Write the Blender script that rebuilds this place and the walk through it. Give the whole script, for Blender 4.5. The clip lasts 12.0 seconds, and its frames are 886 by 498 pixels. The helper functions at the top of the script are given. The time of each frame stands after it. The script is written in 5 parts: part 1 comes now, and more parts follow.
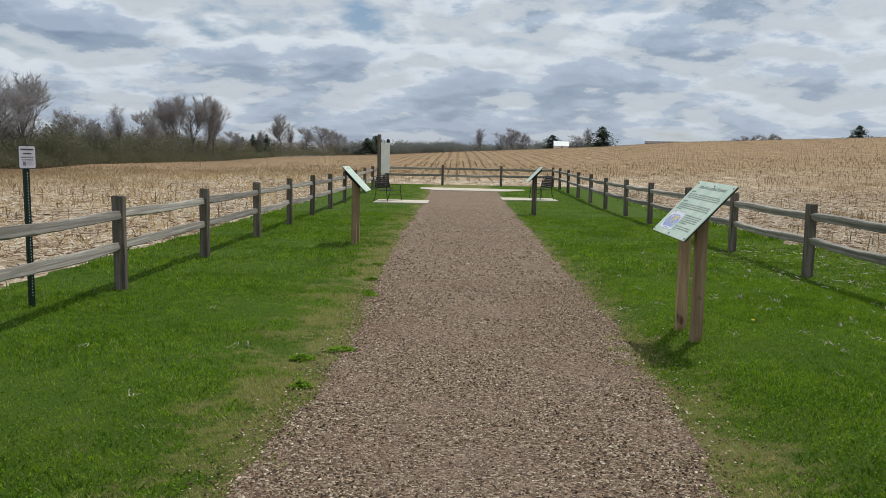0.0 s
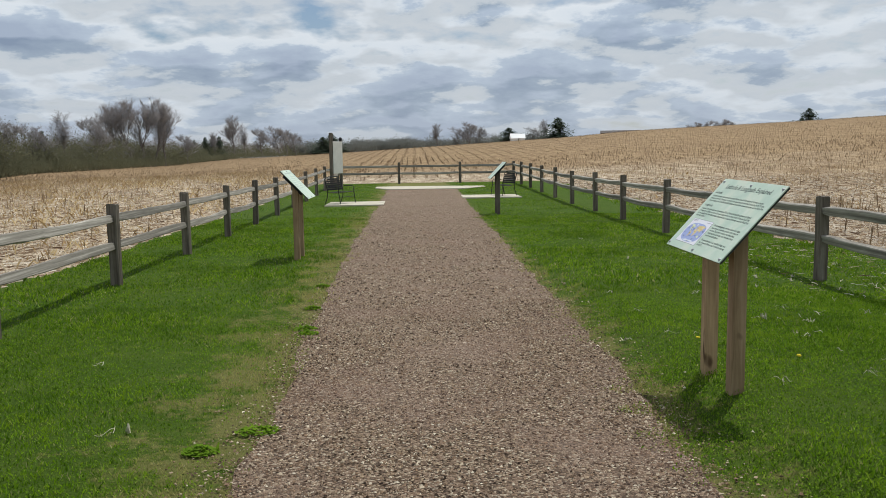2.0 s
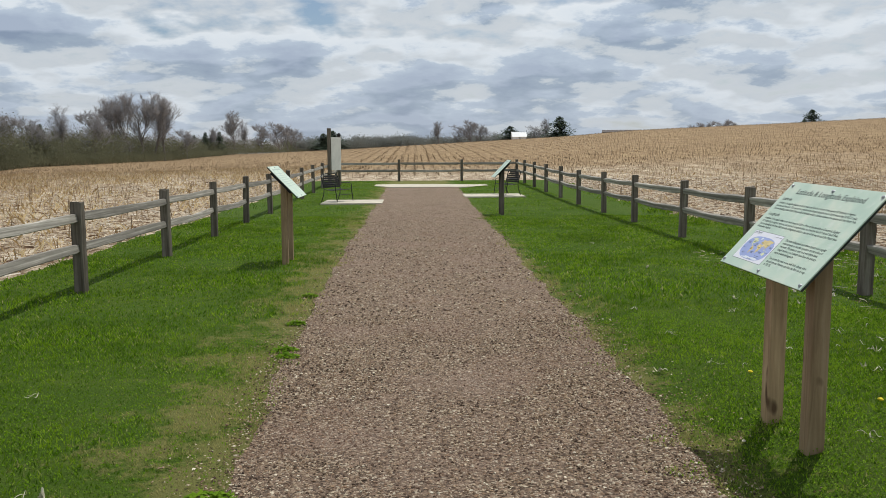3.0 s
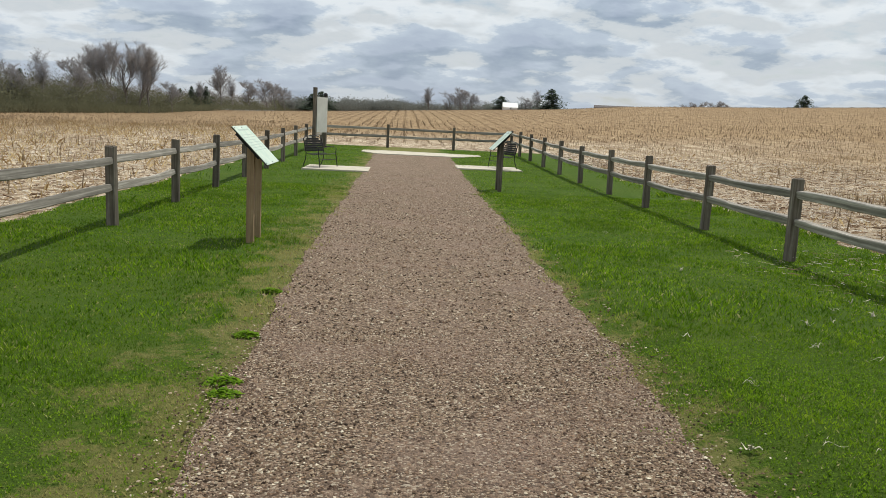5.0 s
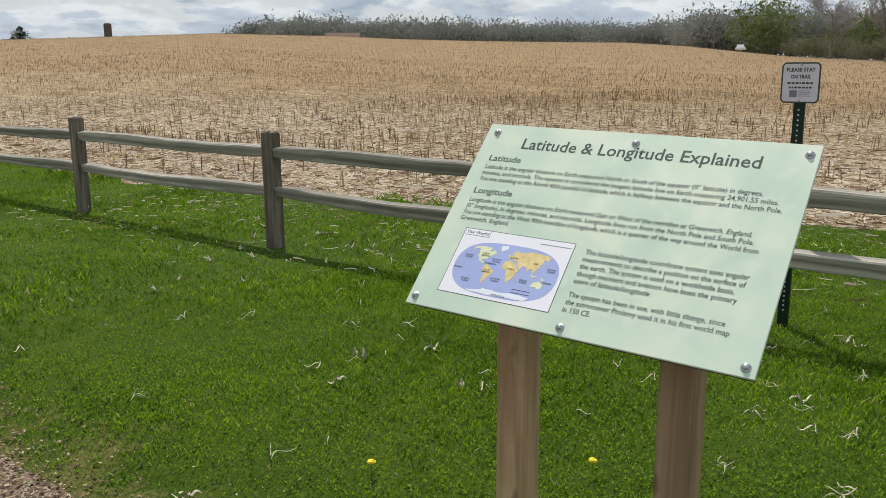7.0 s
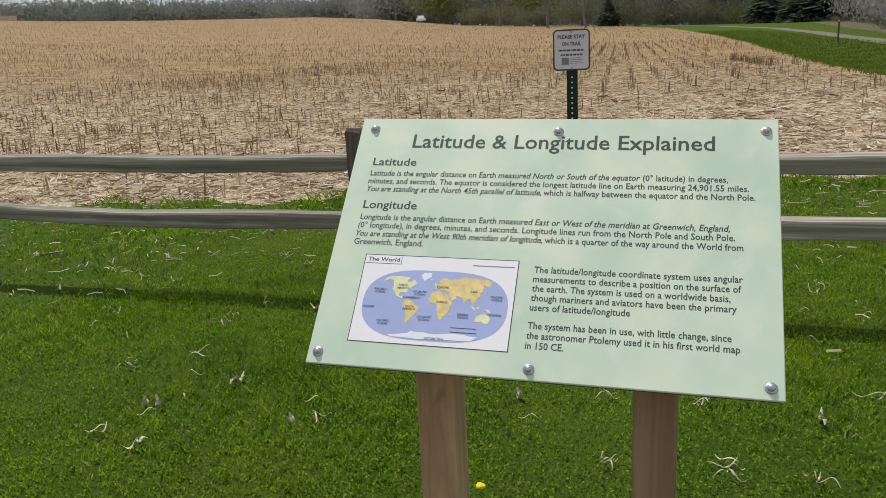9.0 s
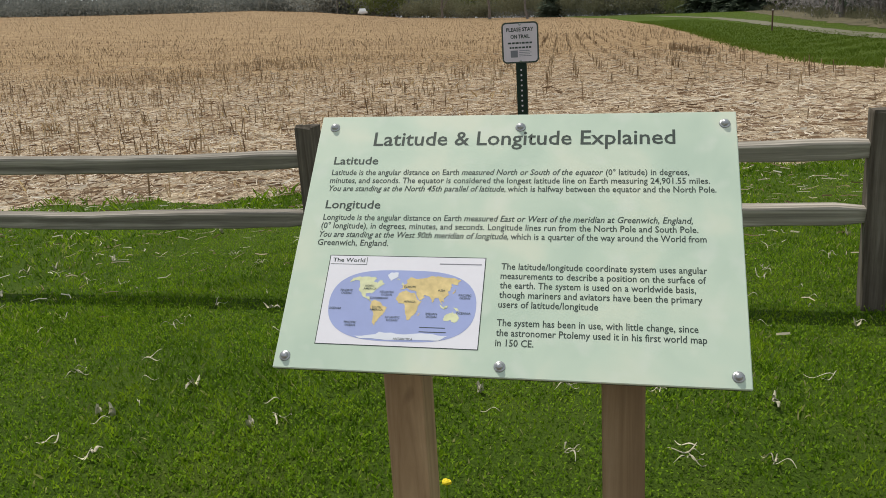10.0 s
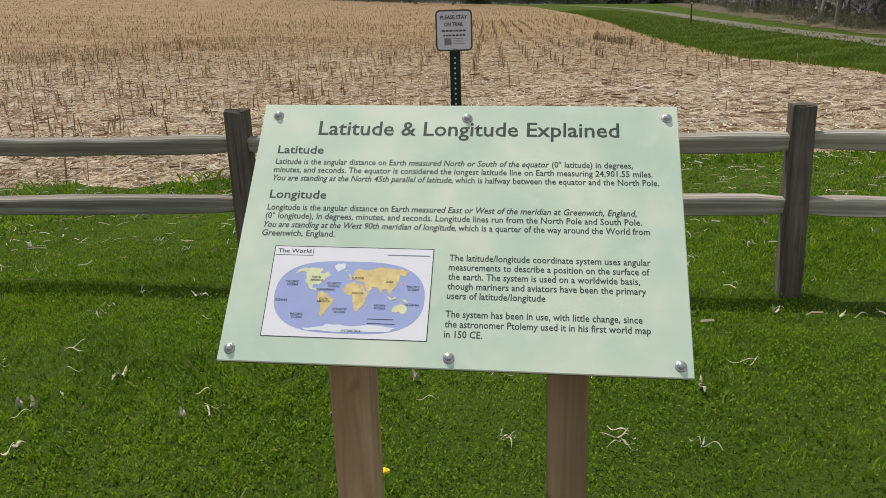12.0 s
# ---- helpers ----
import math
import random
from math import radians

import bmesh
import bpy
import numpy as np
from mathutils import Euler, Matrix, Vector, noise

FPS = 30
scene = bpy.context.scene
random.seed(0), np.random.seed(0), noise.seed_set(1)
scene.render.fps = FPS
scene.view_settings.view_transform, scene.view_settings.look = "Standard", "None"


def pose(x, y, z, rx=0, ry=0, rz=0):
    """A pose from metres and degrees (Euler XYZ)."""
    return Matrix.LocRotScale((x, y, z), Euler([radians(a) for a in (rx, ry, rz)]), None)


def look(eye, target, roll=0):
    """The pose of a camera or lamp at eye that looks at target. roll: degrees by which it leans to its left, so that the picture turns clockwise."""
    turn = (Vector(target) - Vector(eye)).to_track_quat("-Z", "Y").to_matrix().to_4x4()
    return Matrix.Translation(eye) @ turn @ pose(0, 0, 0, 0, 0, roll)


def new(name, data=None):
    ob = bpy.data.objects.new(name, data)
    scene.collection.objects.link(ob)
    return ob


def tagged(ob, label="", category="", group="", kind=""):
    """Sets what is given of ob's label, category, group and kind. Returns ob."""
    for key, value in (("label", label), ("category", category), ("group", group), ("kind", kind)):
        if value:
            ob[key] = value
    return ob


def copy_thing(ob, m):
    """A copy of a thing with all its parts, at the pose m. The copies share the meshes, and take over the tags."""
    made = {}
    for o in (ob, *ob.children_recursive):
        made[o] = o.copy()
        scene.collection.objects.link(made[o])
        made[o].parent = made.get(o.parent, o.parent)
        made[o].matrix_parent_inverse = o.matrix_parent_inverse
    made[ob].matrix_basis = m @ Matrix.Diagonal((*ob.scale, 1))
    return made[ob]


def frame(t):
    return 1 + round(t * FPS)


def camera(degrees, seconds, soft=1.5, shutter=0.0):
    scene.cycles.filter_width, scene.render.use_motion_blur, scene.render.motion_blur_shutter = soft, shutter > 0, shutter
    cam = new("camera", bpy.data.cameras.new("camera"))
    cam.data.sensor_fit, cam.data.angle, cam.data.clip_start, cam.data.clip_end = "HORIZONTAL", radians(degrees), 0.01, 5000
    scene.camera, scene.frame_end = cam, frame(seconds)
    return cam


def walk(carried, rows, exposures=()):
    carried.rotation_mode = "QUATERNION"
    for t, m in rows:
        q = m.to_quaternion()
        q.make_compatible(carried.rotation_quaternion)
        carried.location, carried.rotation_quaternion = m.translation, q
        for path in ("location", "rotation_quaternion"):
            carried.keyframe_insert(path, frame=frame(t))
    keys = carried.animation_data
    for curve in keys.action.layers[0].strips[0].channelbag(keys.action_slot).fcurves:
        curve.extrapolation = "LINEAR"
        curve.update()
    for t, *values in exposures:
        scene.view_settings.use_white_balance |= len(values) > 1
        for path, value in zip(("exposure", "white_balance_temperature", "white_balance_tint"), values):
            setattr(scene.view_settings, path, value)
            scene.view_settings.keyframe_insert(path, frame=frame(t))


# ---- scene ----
cam = camera(56.0, 12.0, soft=0.75)
PATH = [
    (0, (-0.172, 0.053, 1.572), (-0.2, 2.041, 1.358), 1.2),
    (0.5, (-0.197, 0.406, 1.58), (-0.094, 2.392, 1.365), 2.4),
    (1, (-0.161, 0.83, 1.596), (-0.078, 2.817, 1.383), 1.3),
    (1.5, (-0.116, 1.395, 1.596), (-0.061, 3.382, 1.379), 0.6),
    (2, (-0.134, 1.898, 1.617), (-0.068, 3.885, 1.393), -0.8),
    (2.5, (-0.078, 2.47, 1.617), (-0.007, 4.456, 1.392), -1.1),
    (3, (-0.116, 2.982, 1.597), (-0.05, 4.967, 1.368), -0.2),
    (5, (-0.177, 4.845, 1.597), (-0.071, 6.819, 1.292), 2.8),
    (5.5, (-0.151, 5.157, 1.559), (0.476, 7.031, 1.247), 4.1),
    (6, (-0.119, 5.529, 1.55), (0.827, 7.246, 1.156), 2.1),
    (6.5, (-0.042, 5.879, 1.575), (1.171, 7.414, 1.156), 2.5),
    (7, (-0.001, 6.249, 1.587), (1.537, 7.455, 1.164), -0.35),
    (7.5, (0.102, 6.489, 1.596), (1.749, 7.543, 1.172), -1.1),
    (9.3, (0.205, 6.912, 1.611), (2.061, 7.456, 1.105), -2.8),
    (9.5, (0.204, 6.918, 1.614), (2.066, 7.443, 1.104), -2.75),
    (10, (0.209, 6.926, 1.618), (2.081, 7.405, 1.100), -3.4),
    (10.5, (0.206, 6.940, 1.621), (2.083, 7.386, 1.090), -3.2),
    (11, (0.200, 6.955, 1.629), (2.092, 7.304, 1.080), -2.45),
    (11.5, (0.203, 6.958, 1.628), (2.100, 7.272, 1.074), -1.75),
    (12, (0.206, 6.973, 1.630), (2.104, 7.275, 1.071), -1.75),
]
walk(cam, [(t, look(eye, target, roll)) for t, eye, target, roll in PATH],
     [(0, -0.22, 6150, 9), (3, -0.14, 6250, 9), (5.5, -0.02, 6400, 8), (7, 0.0, 6450, 9), (9.5, -0.13, 6600, 9.5), (12, -0.12, 6600, 10.5)])

# ---- world, sun ----
SUN = Vector((0.30, 0.36, 1.0)).normalized()
elev, azim = math.asin(SUN.z), math.atan2(SUN.x, SUN.y)
world = bpy.data.worlds.new("world")
scene.world = world
world.use_nodes = True
wt = world.node_tree
wt.nodes.clear()


def wn(kind, **kw):
    n = wt.nodes.new(kind)
    for k, v in kw.items():
        n.inputs[k].default_value = v
    return n


def wmath(op, a, b=None, c=None):
    n = wt.nodes.new("ShaderNodeMath")
    n.operation = op
    for k, v in enumerate((a, b, c)):
        if v is None:
            continue
        if isinstance(v, (int, float)):
            n.inputs[k].default_value = v
        else:
            wt.links.new(v, n.inputs[k])
    return n.outputs[0]


def wramp(fac, stops):
    n = wt.nodes.new("ShaderNodeValToRGB")
    while len(n.color_ramp.elements) < len(stops):
        n.color_ramp.elements.new(0.5)
    for e, (p, c) in zip(n.color_ramp.elements, stops):
        e.position, e.color = p, (*c, 1)
    wt.links.new(fac, n.inputs[0])
    return n.outputs[0]


def wmix(fac, a, b):
    n = wt.nodes.new("ShaderNodeMix")
    n.data_type = "RGBA"
    for k, v in ((0, fac), (6, a), (7, b)):
        if isinstance(v, (int, float)):
            n.inputs[k].default_value = v
        elif isinstance(v, tuple):
            n.inputs[k].default_value = (*v, 1)
        else:
            wt.links.new(v, n.inputs[k])
    return n.outputs[2]


sky = wt.nodes.new("ShaderNodeTexSky")
sky.sky_type, sky.sun_disc, sky.sun_elevation, sky.sun_rotation = "NISHITA", False, elev, azim
tc = wt.nodes.new("ShaderNodeTexCoord")
sep = wt.nodes.new("ShaderNodeSeparateXYZ")
wt.links.new(tc.outputs["Generated"], sep.inputs[0])
up = wmath("ADD", wmath("MAXIMUM", sep.outputs[2], 0.0), 0.27)
flat = wt.nodes.new("ShaderNodeCombineXYZ")
wt.links.new(wmath("DIVIDE", sep.outputs[0], up), flat.inputs[0])
wt.links.new(wmath("DIVIDE", sep.outputs[1], up), flat.inputs[1])


def wnoise(scale, detail, rough, dist=0.0, off=0.0, size=1.0):
    m = wt.nodes.new("ShaderNodeMapping")
    m.inputs[1].default_value = (off, off * 0.7, off * 0.3)
    m.inputs[3].default_value = (size, size, size)
    wt.links.new(flat.outputs[0], m.inputs[0])
    n = wn("ShaderNodeTexNoise", Scale=scale, Detail=detail, Roughness=rough, Distortion=dist)
    wt.links.new(m.outputs[0], n.inputs[0])
    return n.outputs[0]


cloud_big = wnoise(3.5, 8, 0.55, 0.0, 5.3)
cloud_above = wnoise(3.5, 4, 0.5, 0.0, 5.3, 0.96)
cloud_low = wnoise(3.5, 4, 0.5, 0.0, 5.3)
cloud_fine = wnoise(7.0, 4, 0.55, 0.0, 9.7)
density = wmath("ADD", wmath("MULTIPLY", cloud_big, 0.84), wmath("MULTIPLY", cloud_fine, 0.16))
cover = wramp(density, ((0.30, (0, 0, 0)), (0.42, (1, 1, 1))))
shade = wramp(density, ((0.38, (8.5, 8.7, 8.8)), (0.485, (7.7, 8.1, 8.4)), (0.508, (6.4, 7.0, 7.6)), (0.53, (4.7, 5.5, 6.5)), (0.64, (3.4, 4.1, 5.3))))
lit = wmath("MULTIPLY", wmath("SUBTRACT", cloud_low, cloud_above), 20.0)
lit = wmath("MINIMUM", wmath("MAXIMUM", lit, -0.7), 1.3)
puff = wt.nodes.new("ShaderNodeCombineXYZ")
for k in range(3):
    wt.links.new(lit, puff.inputs[k])
added = wt.nodes.new("ShaderNodeVectorMath")
added.operation = "ADD"
wt.links.new(shade, added.inputs[0])
wt.links.new(puff.outputs[0], added.inputs[1])
shade = added.outputs[0]
haze = wramp(sep.outputs[2], ((0.0, (1, 1, 1)), (0.05, (0.5, 0.5, 0.5)), (0.16, (0, 0, 0))))
mixed = wmix(wmath("MULTIPLY", cover, 0.95), sky.outputs[0], shade)
mixed = wmix(wmath("MULTIPLY", haze, 0.55), mixed, (5.9, 6.3, 6.9))
bg = wt.nodes.new("ShaderNodeBackground")
bg.inputs[1].default_value = 0.092
wt.links.new(mixed, bg.inputs[0])
out = wt.nodes.new("ShaderNodeOutputWorld")
wt.links.new(bg.outputs[0], out.inputs[0])

sun = new("sun", bpy.data.lights.new("sun", "SUN"))
sun.data.energy, sun.data.angle, sun.data.color = 3.7, radians(0.6), (1.0, 0.95, 0.87)
sun.matrix_world = look(SUN * 60, (0, 0, 0))


# ---- materials ----
class Nodes:
    """A small helper to write a material's nodes as expressions."""

    def __init__(self, name):
        self.m = bpy.data.materials.new(name)
        self.m.use_nodes = True
        self.t = self.m.node_tree
        self.t.nodes.clear()
        self.out = self.t.nodes.new("ShaderNodeOutputMaterial")

    def put(self, v, socket):
        if isinstance(v, (int, float)):
            socket.default_value = v
        elif isinstance(v, tuple):
            socket.default_value = (*v, 1) if len(v) == 3 and socket.type == "RGBA" else v
        else:
            self.t.links.new(v, socket)

    def pos(self, scale=(1, 1, 1), local=False, rot=0.0):
        src = self.t.nodes.new("ShaderNodeTexCoord").outputs["Object"] if local else self.t.nodes.new("ShaderNodeNewGeometry").outputs["Position"]
        m = self.t.nodes.new("ShaderNodeMapping")
        m.inputs[3].default_value = scale
        m.inputs[2].default_value = (0, 0, rot)
        self.t.links.new(src, m.inputs[0])
        return m.outputs[0]

    def noise(self, p, scale, detail=4, rough=0.55, dist=0.0):
        n = self.t.nodes.new("ShaderNodeTexNoise")
        for k, v in (("Scale", scale), ("Detail", detail), ("Roughness", rough), ("Distortion", dist)):
            n.inputs[k].default_value = v
        self.t.links.new(p, n.inputs[0])
        return n.outputs[0]

    def cells(self, p, scale, out="Color"):
        n = self.t.nodes.new("ShaderNodeTexVoronoi")
        n.inputs["Scale"].default_value = scale
        self.t.links.new(p, n.inputs[0])
        return n.outputs[out]

    def math(self, op, a, b=0.0):
        n = self.t.nodes.new("ShaderNodeMath")
        n.operation = op
        self.put(a, n.inputs[0])
        self.put(b, n.inputs[1])
        return n.outputs[0]

    def ramp(self, fac, stops):
        n = self.t.nodes.new("ShaderNodeValToRGB")
        while len(n.color_ramp.elements) < len(stops):
            n.color_ramp.elements.new(0.5)
        for e, (p, c) in zip(n.color_ramp.elements, stops):
            e.position, e.color = p, ((c, c, c, 1) if isinstance(c, (int, float)) else (*c, 1))
        self.put(fac, n.inputs[0])
        return n.outputs[0]

    def mix(self, fac, a, b, blend="MIX"):
        n = self.t.nodes.new("ShaderNodeMix")
        n.data_type, n.blend_type = "RGBA", blend
        self.put(fac, n.inputs[0])
        self.put(a, n.inputs[6])
        self.put(b, n.inputs[7])
        return n.outputs[2]

    def island(self):
        return self.t.nodes.new("ShaderNodeNewGeometry").outputs["Random Per Island"]

    def each(self):
        return self.t.nodes.new("ShaderNodeObjectInfo").outputs["Random"]

    def bump(self, h, strength, dist):
        n = self.t.nodes.new("ShaderNodeBump")
        n.inputs["Strength"].default_value, n.inputs["Distance"].default_value = strength, dist
        self.put(h, n.inputs["Height"])
        return n.outputs[0]

    def done(self, color, rough=0.8, metal=0.0, normal=None, through_light=0.0, spec=0.3):
        b = self.t.nodes.new("ShaderNodeBsdfPrincipled")
        self.put(color, b.inputs["Base Color"])
        self.put(rough, b.inputs["Roughness"])
        self.put(metal, b.inputs["Metallic"])
        b.inputs["Specular IOR Level"].default_value = spec
        if normal is not None:
            self.put(normal, b.inputs["Normal"])
        last = b.outputs[0]
        if through_light:
            tr = self.t.nodes.new("ShaderNodeBsdfTranslucent")
            self.put(color, tr.inputs[0])
            mx = self.t.nodes.new("ShaderNodeMixShader")
            mx.inputs[0].default_value = through_light
            self.t.links.new(last, mx.inputs[1])
            self.t.links.new(tr.outputs[0], mx.inputs[2])
            last = mx.outputs[0]
        self.t.links.new(last, self.out.inputs[0])
        return self.m


def field_band(n, p):
    """0 where flattened pale straw lies along the fences, 1 in the standing brown stubble further out."""
    xyz = n.t.nodes.new("ShaderNodeSeparateXYZ")
    n.put(p, xyz.inputs[0])
    dx = n.math("SUBTRACT", n.math("ABSOLUTE", n.math("SUBTRACT", xyz.outputs[0], 0.5)), 4.5)
    dy = n.math("SUBTRACT", n.math("ABSOLUTE", n.math("SUBTRACT", xyz.outputs[1], 20.0)), 25.0)
    away = n.math("MAXIMUM", dx, dy)
    wave = n.math("MULTIPLY", n.math("SUBTRACT", n.noise(p, 0.06, 4, 0.6), 0.5), 40.0)
    return n.ramp(n.math("DIVIDE", n.math("ADD", away, wave), 60.0), ((0.12, 0.0), (0.55, 1.0)))


def make_field():
    n = Nodes("stubble_ground")
    p = n.pos()
    mid = n.noise(p, 0.5, 5, 0.6)
    straw = n.noise(n.pos((5.0, 24.0, 6.0), rot=0.5), 2.2, 6, 0.72, 0.4)
    straw2 = n.noise(n.pos((24.0, 5.0, 6.0), rot=0.3), 2.6, 6, 0.72, 0.4)
    fib = n.math("MAXIMUM", straw, straw2)
    row = n.noise(n.pos((1.3, 0.25, 1.0)), 1.0, 4, 0.6)
    tuft = n.noise(p, 3.2, 5, 0.68)
    mott = n.math("ADD", n.math("MULTIPLY", fib, 0.45), n.math("ADD", n.math("MULTIPLY", tuft, 0.35), n.math("MULTIPLY", row, 0.20)))
    pale = n.ramp(mott, ((0.43, (0.085, 0.055, 0.036)), (0.50, (0.29, 0.215, 0.14)), (0.57, (0.70, 0.60, 0.45))))
    brown = n.ramp(mott, ((0.42, (0.105, 0.066, 0.036)), (0.50, (0.245, 0.163, 0.088)), (0.58, (0.42, 0.31, 0.175))))
    band = field_band(n, p)
    col = n.mix(band, pale, brown)
    col = n.mix(n.ramp(mid, ((0.35, 0.35), (0.62, 0.0))), col, (0.24, 0.165, 0.10))
    return n.done(col, 0.95, normal=n.bump(fib, 0.7, 0.04), spec=0.08)


def dry_edge(n, p):
    """Where the turf is thin and dry along the path's edges."""
    xyz = n.t.nodes.new("ShaderNodeSeparateXYZ")
    n.put(p, xyz.inputs[0])
    left = n.math("MULTIPLY", n.math("SUBTRACT", -1.18, xyz.outputs[0]), 0.55)
    off = n.math("MAXIMUM", left, n.math("SUBTRACT", xyz.outputs[0], 1.32))
    patch = n.math("MULTIPLY", n.math("SUBTRACT", n.math("ADD", n.math("MULTIPLY", n.noise(p, 2.4, 6, 0.65), 0.6), n.math("MULTIPLY", n.noise(p, 15.0, 5, 0.7), 0.4)), 0.50), 3.0)
    return n.ramp(n.math("SUBTRACT", off, patch), ((0.06, 0.9), (0.34, 0.0)))


def make_lawn(name="lawn_turf", tone=(1.0, 1.0, 1.0)):
    n = Nodes(name)
    p = n.pos()
    fine = n.noise(p, 60, 6, 0.7)
    mid = n.noise(p, 2.2, 5, 0.6)
    big = n.noise(p, 0.35, 3, 0.5)
    col = n.ramp(fine, ((0.35, (0.034, 0.055, 0.007)), (0.55, (0.068, 0.120, 0.011)), (0.72, (0.118, 0.182, 0.020))))
    col = n.mix(n.ramp(mid, ((0.45, 0.0), (0.75, 0.4))), col, (0.13, 0.165, 0.03))
    col = n.mix(n.ramp(big, ((0.4, 0.0), (0.7, 0.4))), col, (0.050, 0.105, 0.012))
    col = n.mix(dry_edge(n, p), col, (0.175, 0.17, 0.055))
    col = n.mix(1.0, col, tone, "MULTIPLY")
    return n.done(col, 0.9, normal=n.bump(fine, 0.9, 0.03), spec=0.08)


def make_blade():
    n = Nodes("grass_blade")
    p = n.pos()
    col = n.ramp(n.island(), ((0.0, (0.042, 0.094, 0.005)), (0.40, (0.145, 0.275, 0.009)), (0.80, (0.280, 0.445, 0.018)), (0.91, (0.32, 0.43, 0.04)), (0.975, (0.52, 0.47, 0.22))))
    big = n.noise(p, 0.8, 4, 0.6)
    col = n.mix(n.ramp(big, ((0.42, 0.0), (0.64, 0.7))), col, (0.070, 0.140, 0.010))
    clump = n.noise(p, 7.0, 3, 0.6)
    col = n.mix(n.ramp(clump, ((0.36, 0.6), (0.50, 0.0))), col, (0.050, 0.118, 0.006))
    lime = n.noise(p, 3.5, 4, 0.6)
    col = n.mix(n.ramp(lime, ((0.52, 0.0), (0.66, 0.6))), col, (0.30, 0.43, 0.02))
    col = n.mix(dry_edge(n, p), col, (0.43, 0.38, 0.15))
    return n.done(col, 0.75, through_light=0.5, spec=0.12)


def make_gravel():
    n = Nodes("gravel_bed")
    p = n.pos()
    c = n.cells(p, 75)
    g = n.t.nodes.new("ShaderNodeSeparateColor")
    n.put(c, g.inputs[0])
    col = n.ramp(g.outputs[0], ((0.0, (0.055, 0.037, 0.025)), (0.35, (0.17, 0.118, 0.079)), (0.6, (0.27, 0.18, 0.122)), (0.85, (0.39, 0.29, 0.195)), (1.0, (0.60, 0.51, 0.38))))
    fine = n.noise(p, 160, 4, 0.7)
    col = n.mix(n.ramp(fine, ((0.3, 0.6), (0.6, 0.0))), col, (0.085, 0.065, 0.05))
    big = n.noise(p, 0.9, 4, 0.55)
    col = n.mix(n.ramp(big, ((0.45, 0.0), (0.72, 0.45))), col, (0.28, 0.20, 0.155))
    h = n.cells(p, 75, "Distance")
    return n.done(col, 0.95, normal=n.bump(n.math("SUBTRACT", fine, h), 0.9, 0.012), spec=0.15)


def make_pebble():
    n = Nodes("pebble")
    r = n.island()
    col = n.ramp(r, ((0.0, (0.030, 0.021, 0.016)), (0.25, (0.095, 0.066, 0.043)), (0.52, (0.26, 0.172, 0.108)), (0.76, (0.38, 0.29, 0.19)), (0.92, (0.55, 0.46, 0.33)), (1.0, (0.72, 0.65, 0.50))))
    p = n.pos()
    pink = n.noise(p, 0.9, 4, 0.55)
    col = n.mix(n.ramp(pink, ((0.46, 0.0), (0.66, 0.45))), col, (0.28, 0.175, 0.13))
    return n.done(col, 0.85, normal=n.bump(n.noise(p, 220, 3), 0.4, 0.004), spec=0.06)


def make_straw(name, stops, tl=0.15):
    n = Nodes(name)
    col = n.ramp(n.island(), stops)
    col = n.mix(n.math("MULTIPLY", field_band(n, n.pos()), 0.62), col, (0.27, 0.185, 0.105))
    return n.done(col, 0.8, through_light=tl, spec=0.2)


def make_wood(name, dark, mid, light, along, scale=1.0, knots=0.0):
    """Weathered wood with its grain along one local axis."""
    n = Nodes(name)
    st = [26.0, 26.0, 26.0]
    st[along] = 1.3
    p = n.pos(tuple(a * scale for a in st), local=True)
    grain = n.noise(p, 1.0, 8, 0.65, 0.5)
    blot = n.noise(n.pos((2, 2, 2), local=True), 1.6, 5, 0.6)
    col = n.ramp(grain, ((0.32, dark), (0.52, mid), (0.70, light)))
    col = n.mix(n.ramp(blot, ((0.40, 0.0), (0.72, 0.5))), col, dark)
    vary = n.ramp(n.each(), ((0.0, 0.72), (1.0, 1.15)))
    col = n.mix(1.0, col, vary, "MULTIPLY")
    if knots:
        k = n.noise(n.pos((7, 7, 3.5), local=True), 1.0, 2, 0.4)
        col = n.mix(n.ramp(k, ((0.69, 0.0), (0.74, knots))), col, (0.05, 0.022, 0.012))
    return n.done(col, 0.85, normal=n.bump(grain, 0.55, 0.006), spec=0.2)


def make_paint(name, color, rough=0.5, metal=0.0, spread=0.12, scale=9.0, bump=0.1):
    n = Nodes(name)
    v = n.noise(n.pos(local=True), scale, 5, 0.6)
    lo = tuple(c * (1 - spread) for c in color)
    hi = tuple(min(1.0, c * (1 + spread)) for c in color)
    return n.done(n.ramp(v, ((0.35, lo), (0.65, hi))), n.ramp(v, ((0.3, min(1.0, rough + 0.08)), (0.7, max(0.05, rough - 0.08)))), metal, n.bump(v, bump, 0.002))


def make_board():
    n = Nodes("sign_print")
    p = n.pos(local=True)
    a = n.noise(p, 5.0, 3, 0.5, 0.4)
    b = n.noise(p, 17.0, 2, 0.4)
    col = n.ramp(a, ((0.34, (0.49, 0.61, 0.495)), (0.50, (0.55, 0.66, 0.535)), (0.64, (0.64, 0.70, 0.565))))
    col = n.mix(n.ramp(b, ((0.55, 0.0), (0.72, 0.35))), col, (0.70, 0.74, 0.66))
    return n.done(col, 0.42, normal=n.bump(b, 0.05, 0.002), spec=0.35)


def make_bark(name, a, b):
    n = Nodes(name)
    v = n.noise(n.pos((3, 3, 0.8)), 3.0, 5, 0.65)
    return n.done(n.ramp(v, ((0.35, a), (0.65, b))), 0.9, normal=n.bump(v, 0.6, 0.03), spec=0.1)


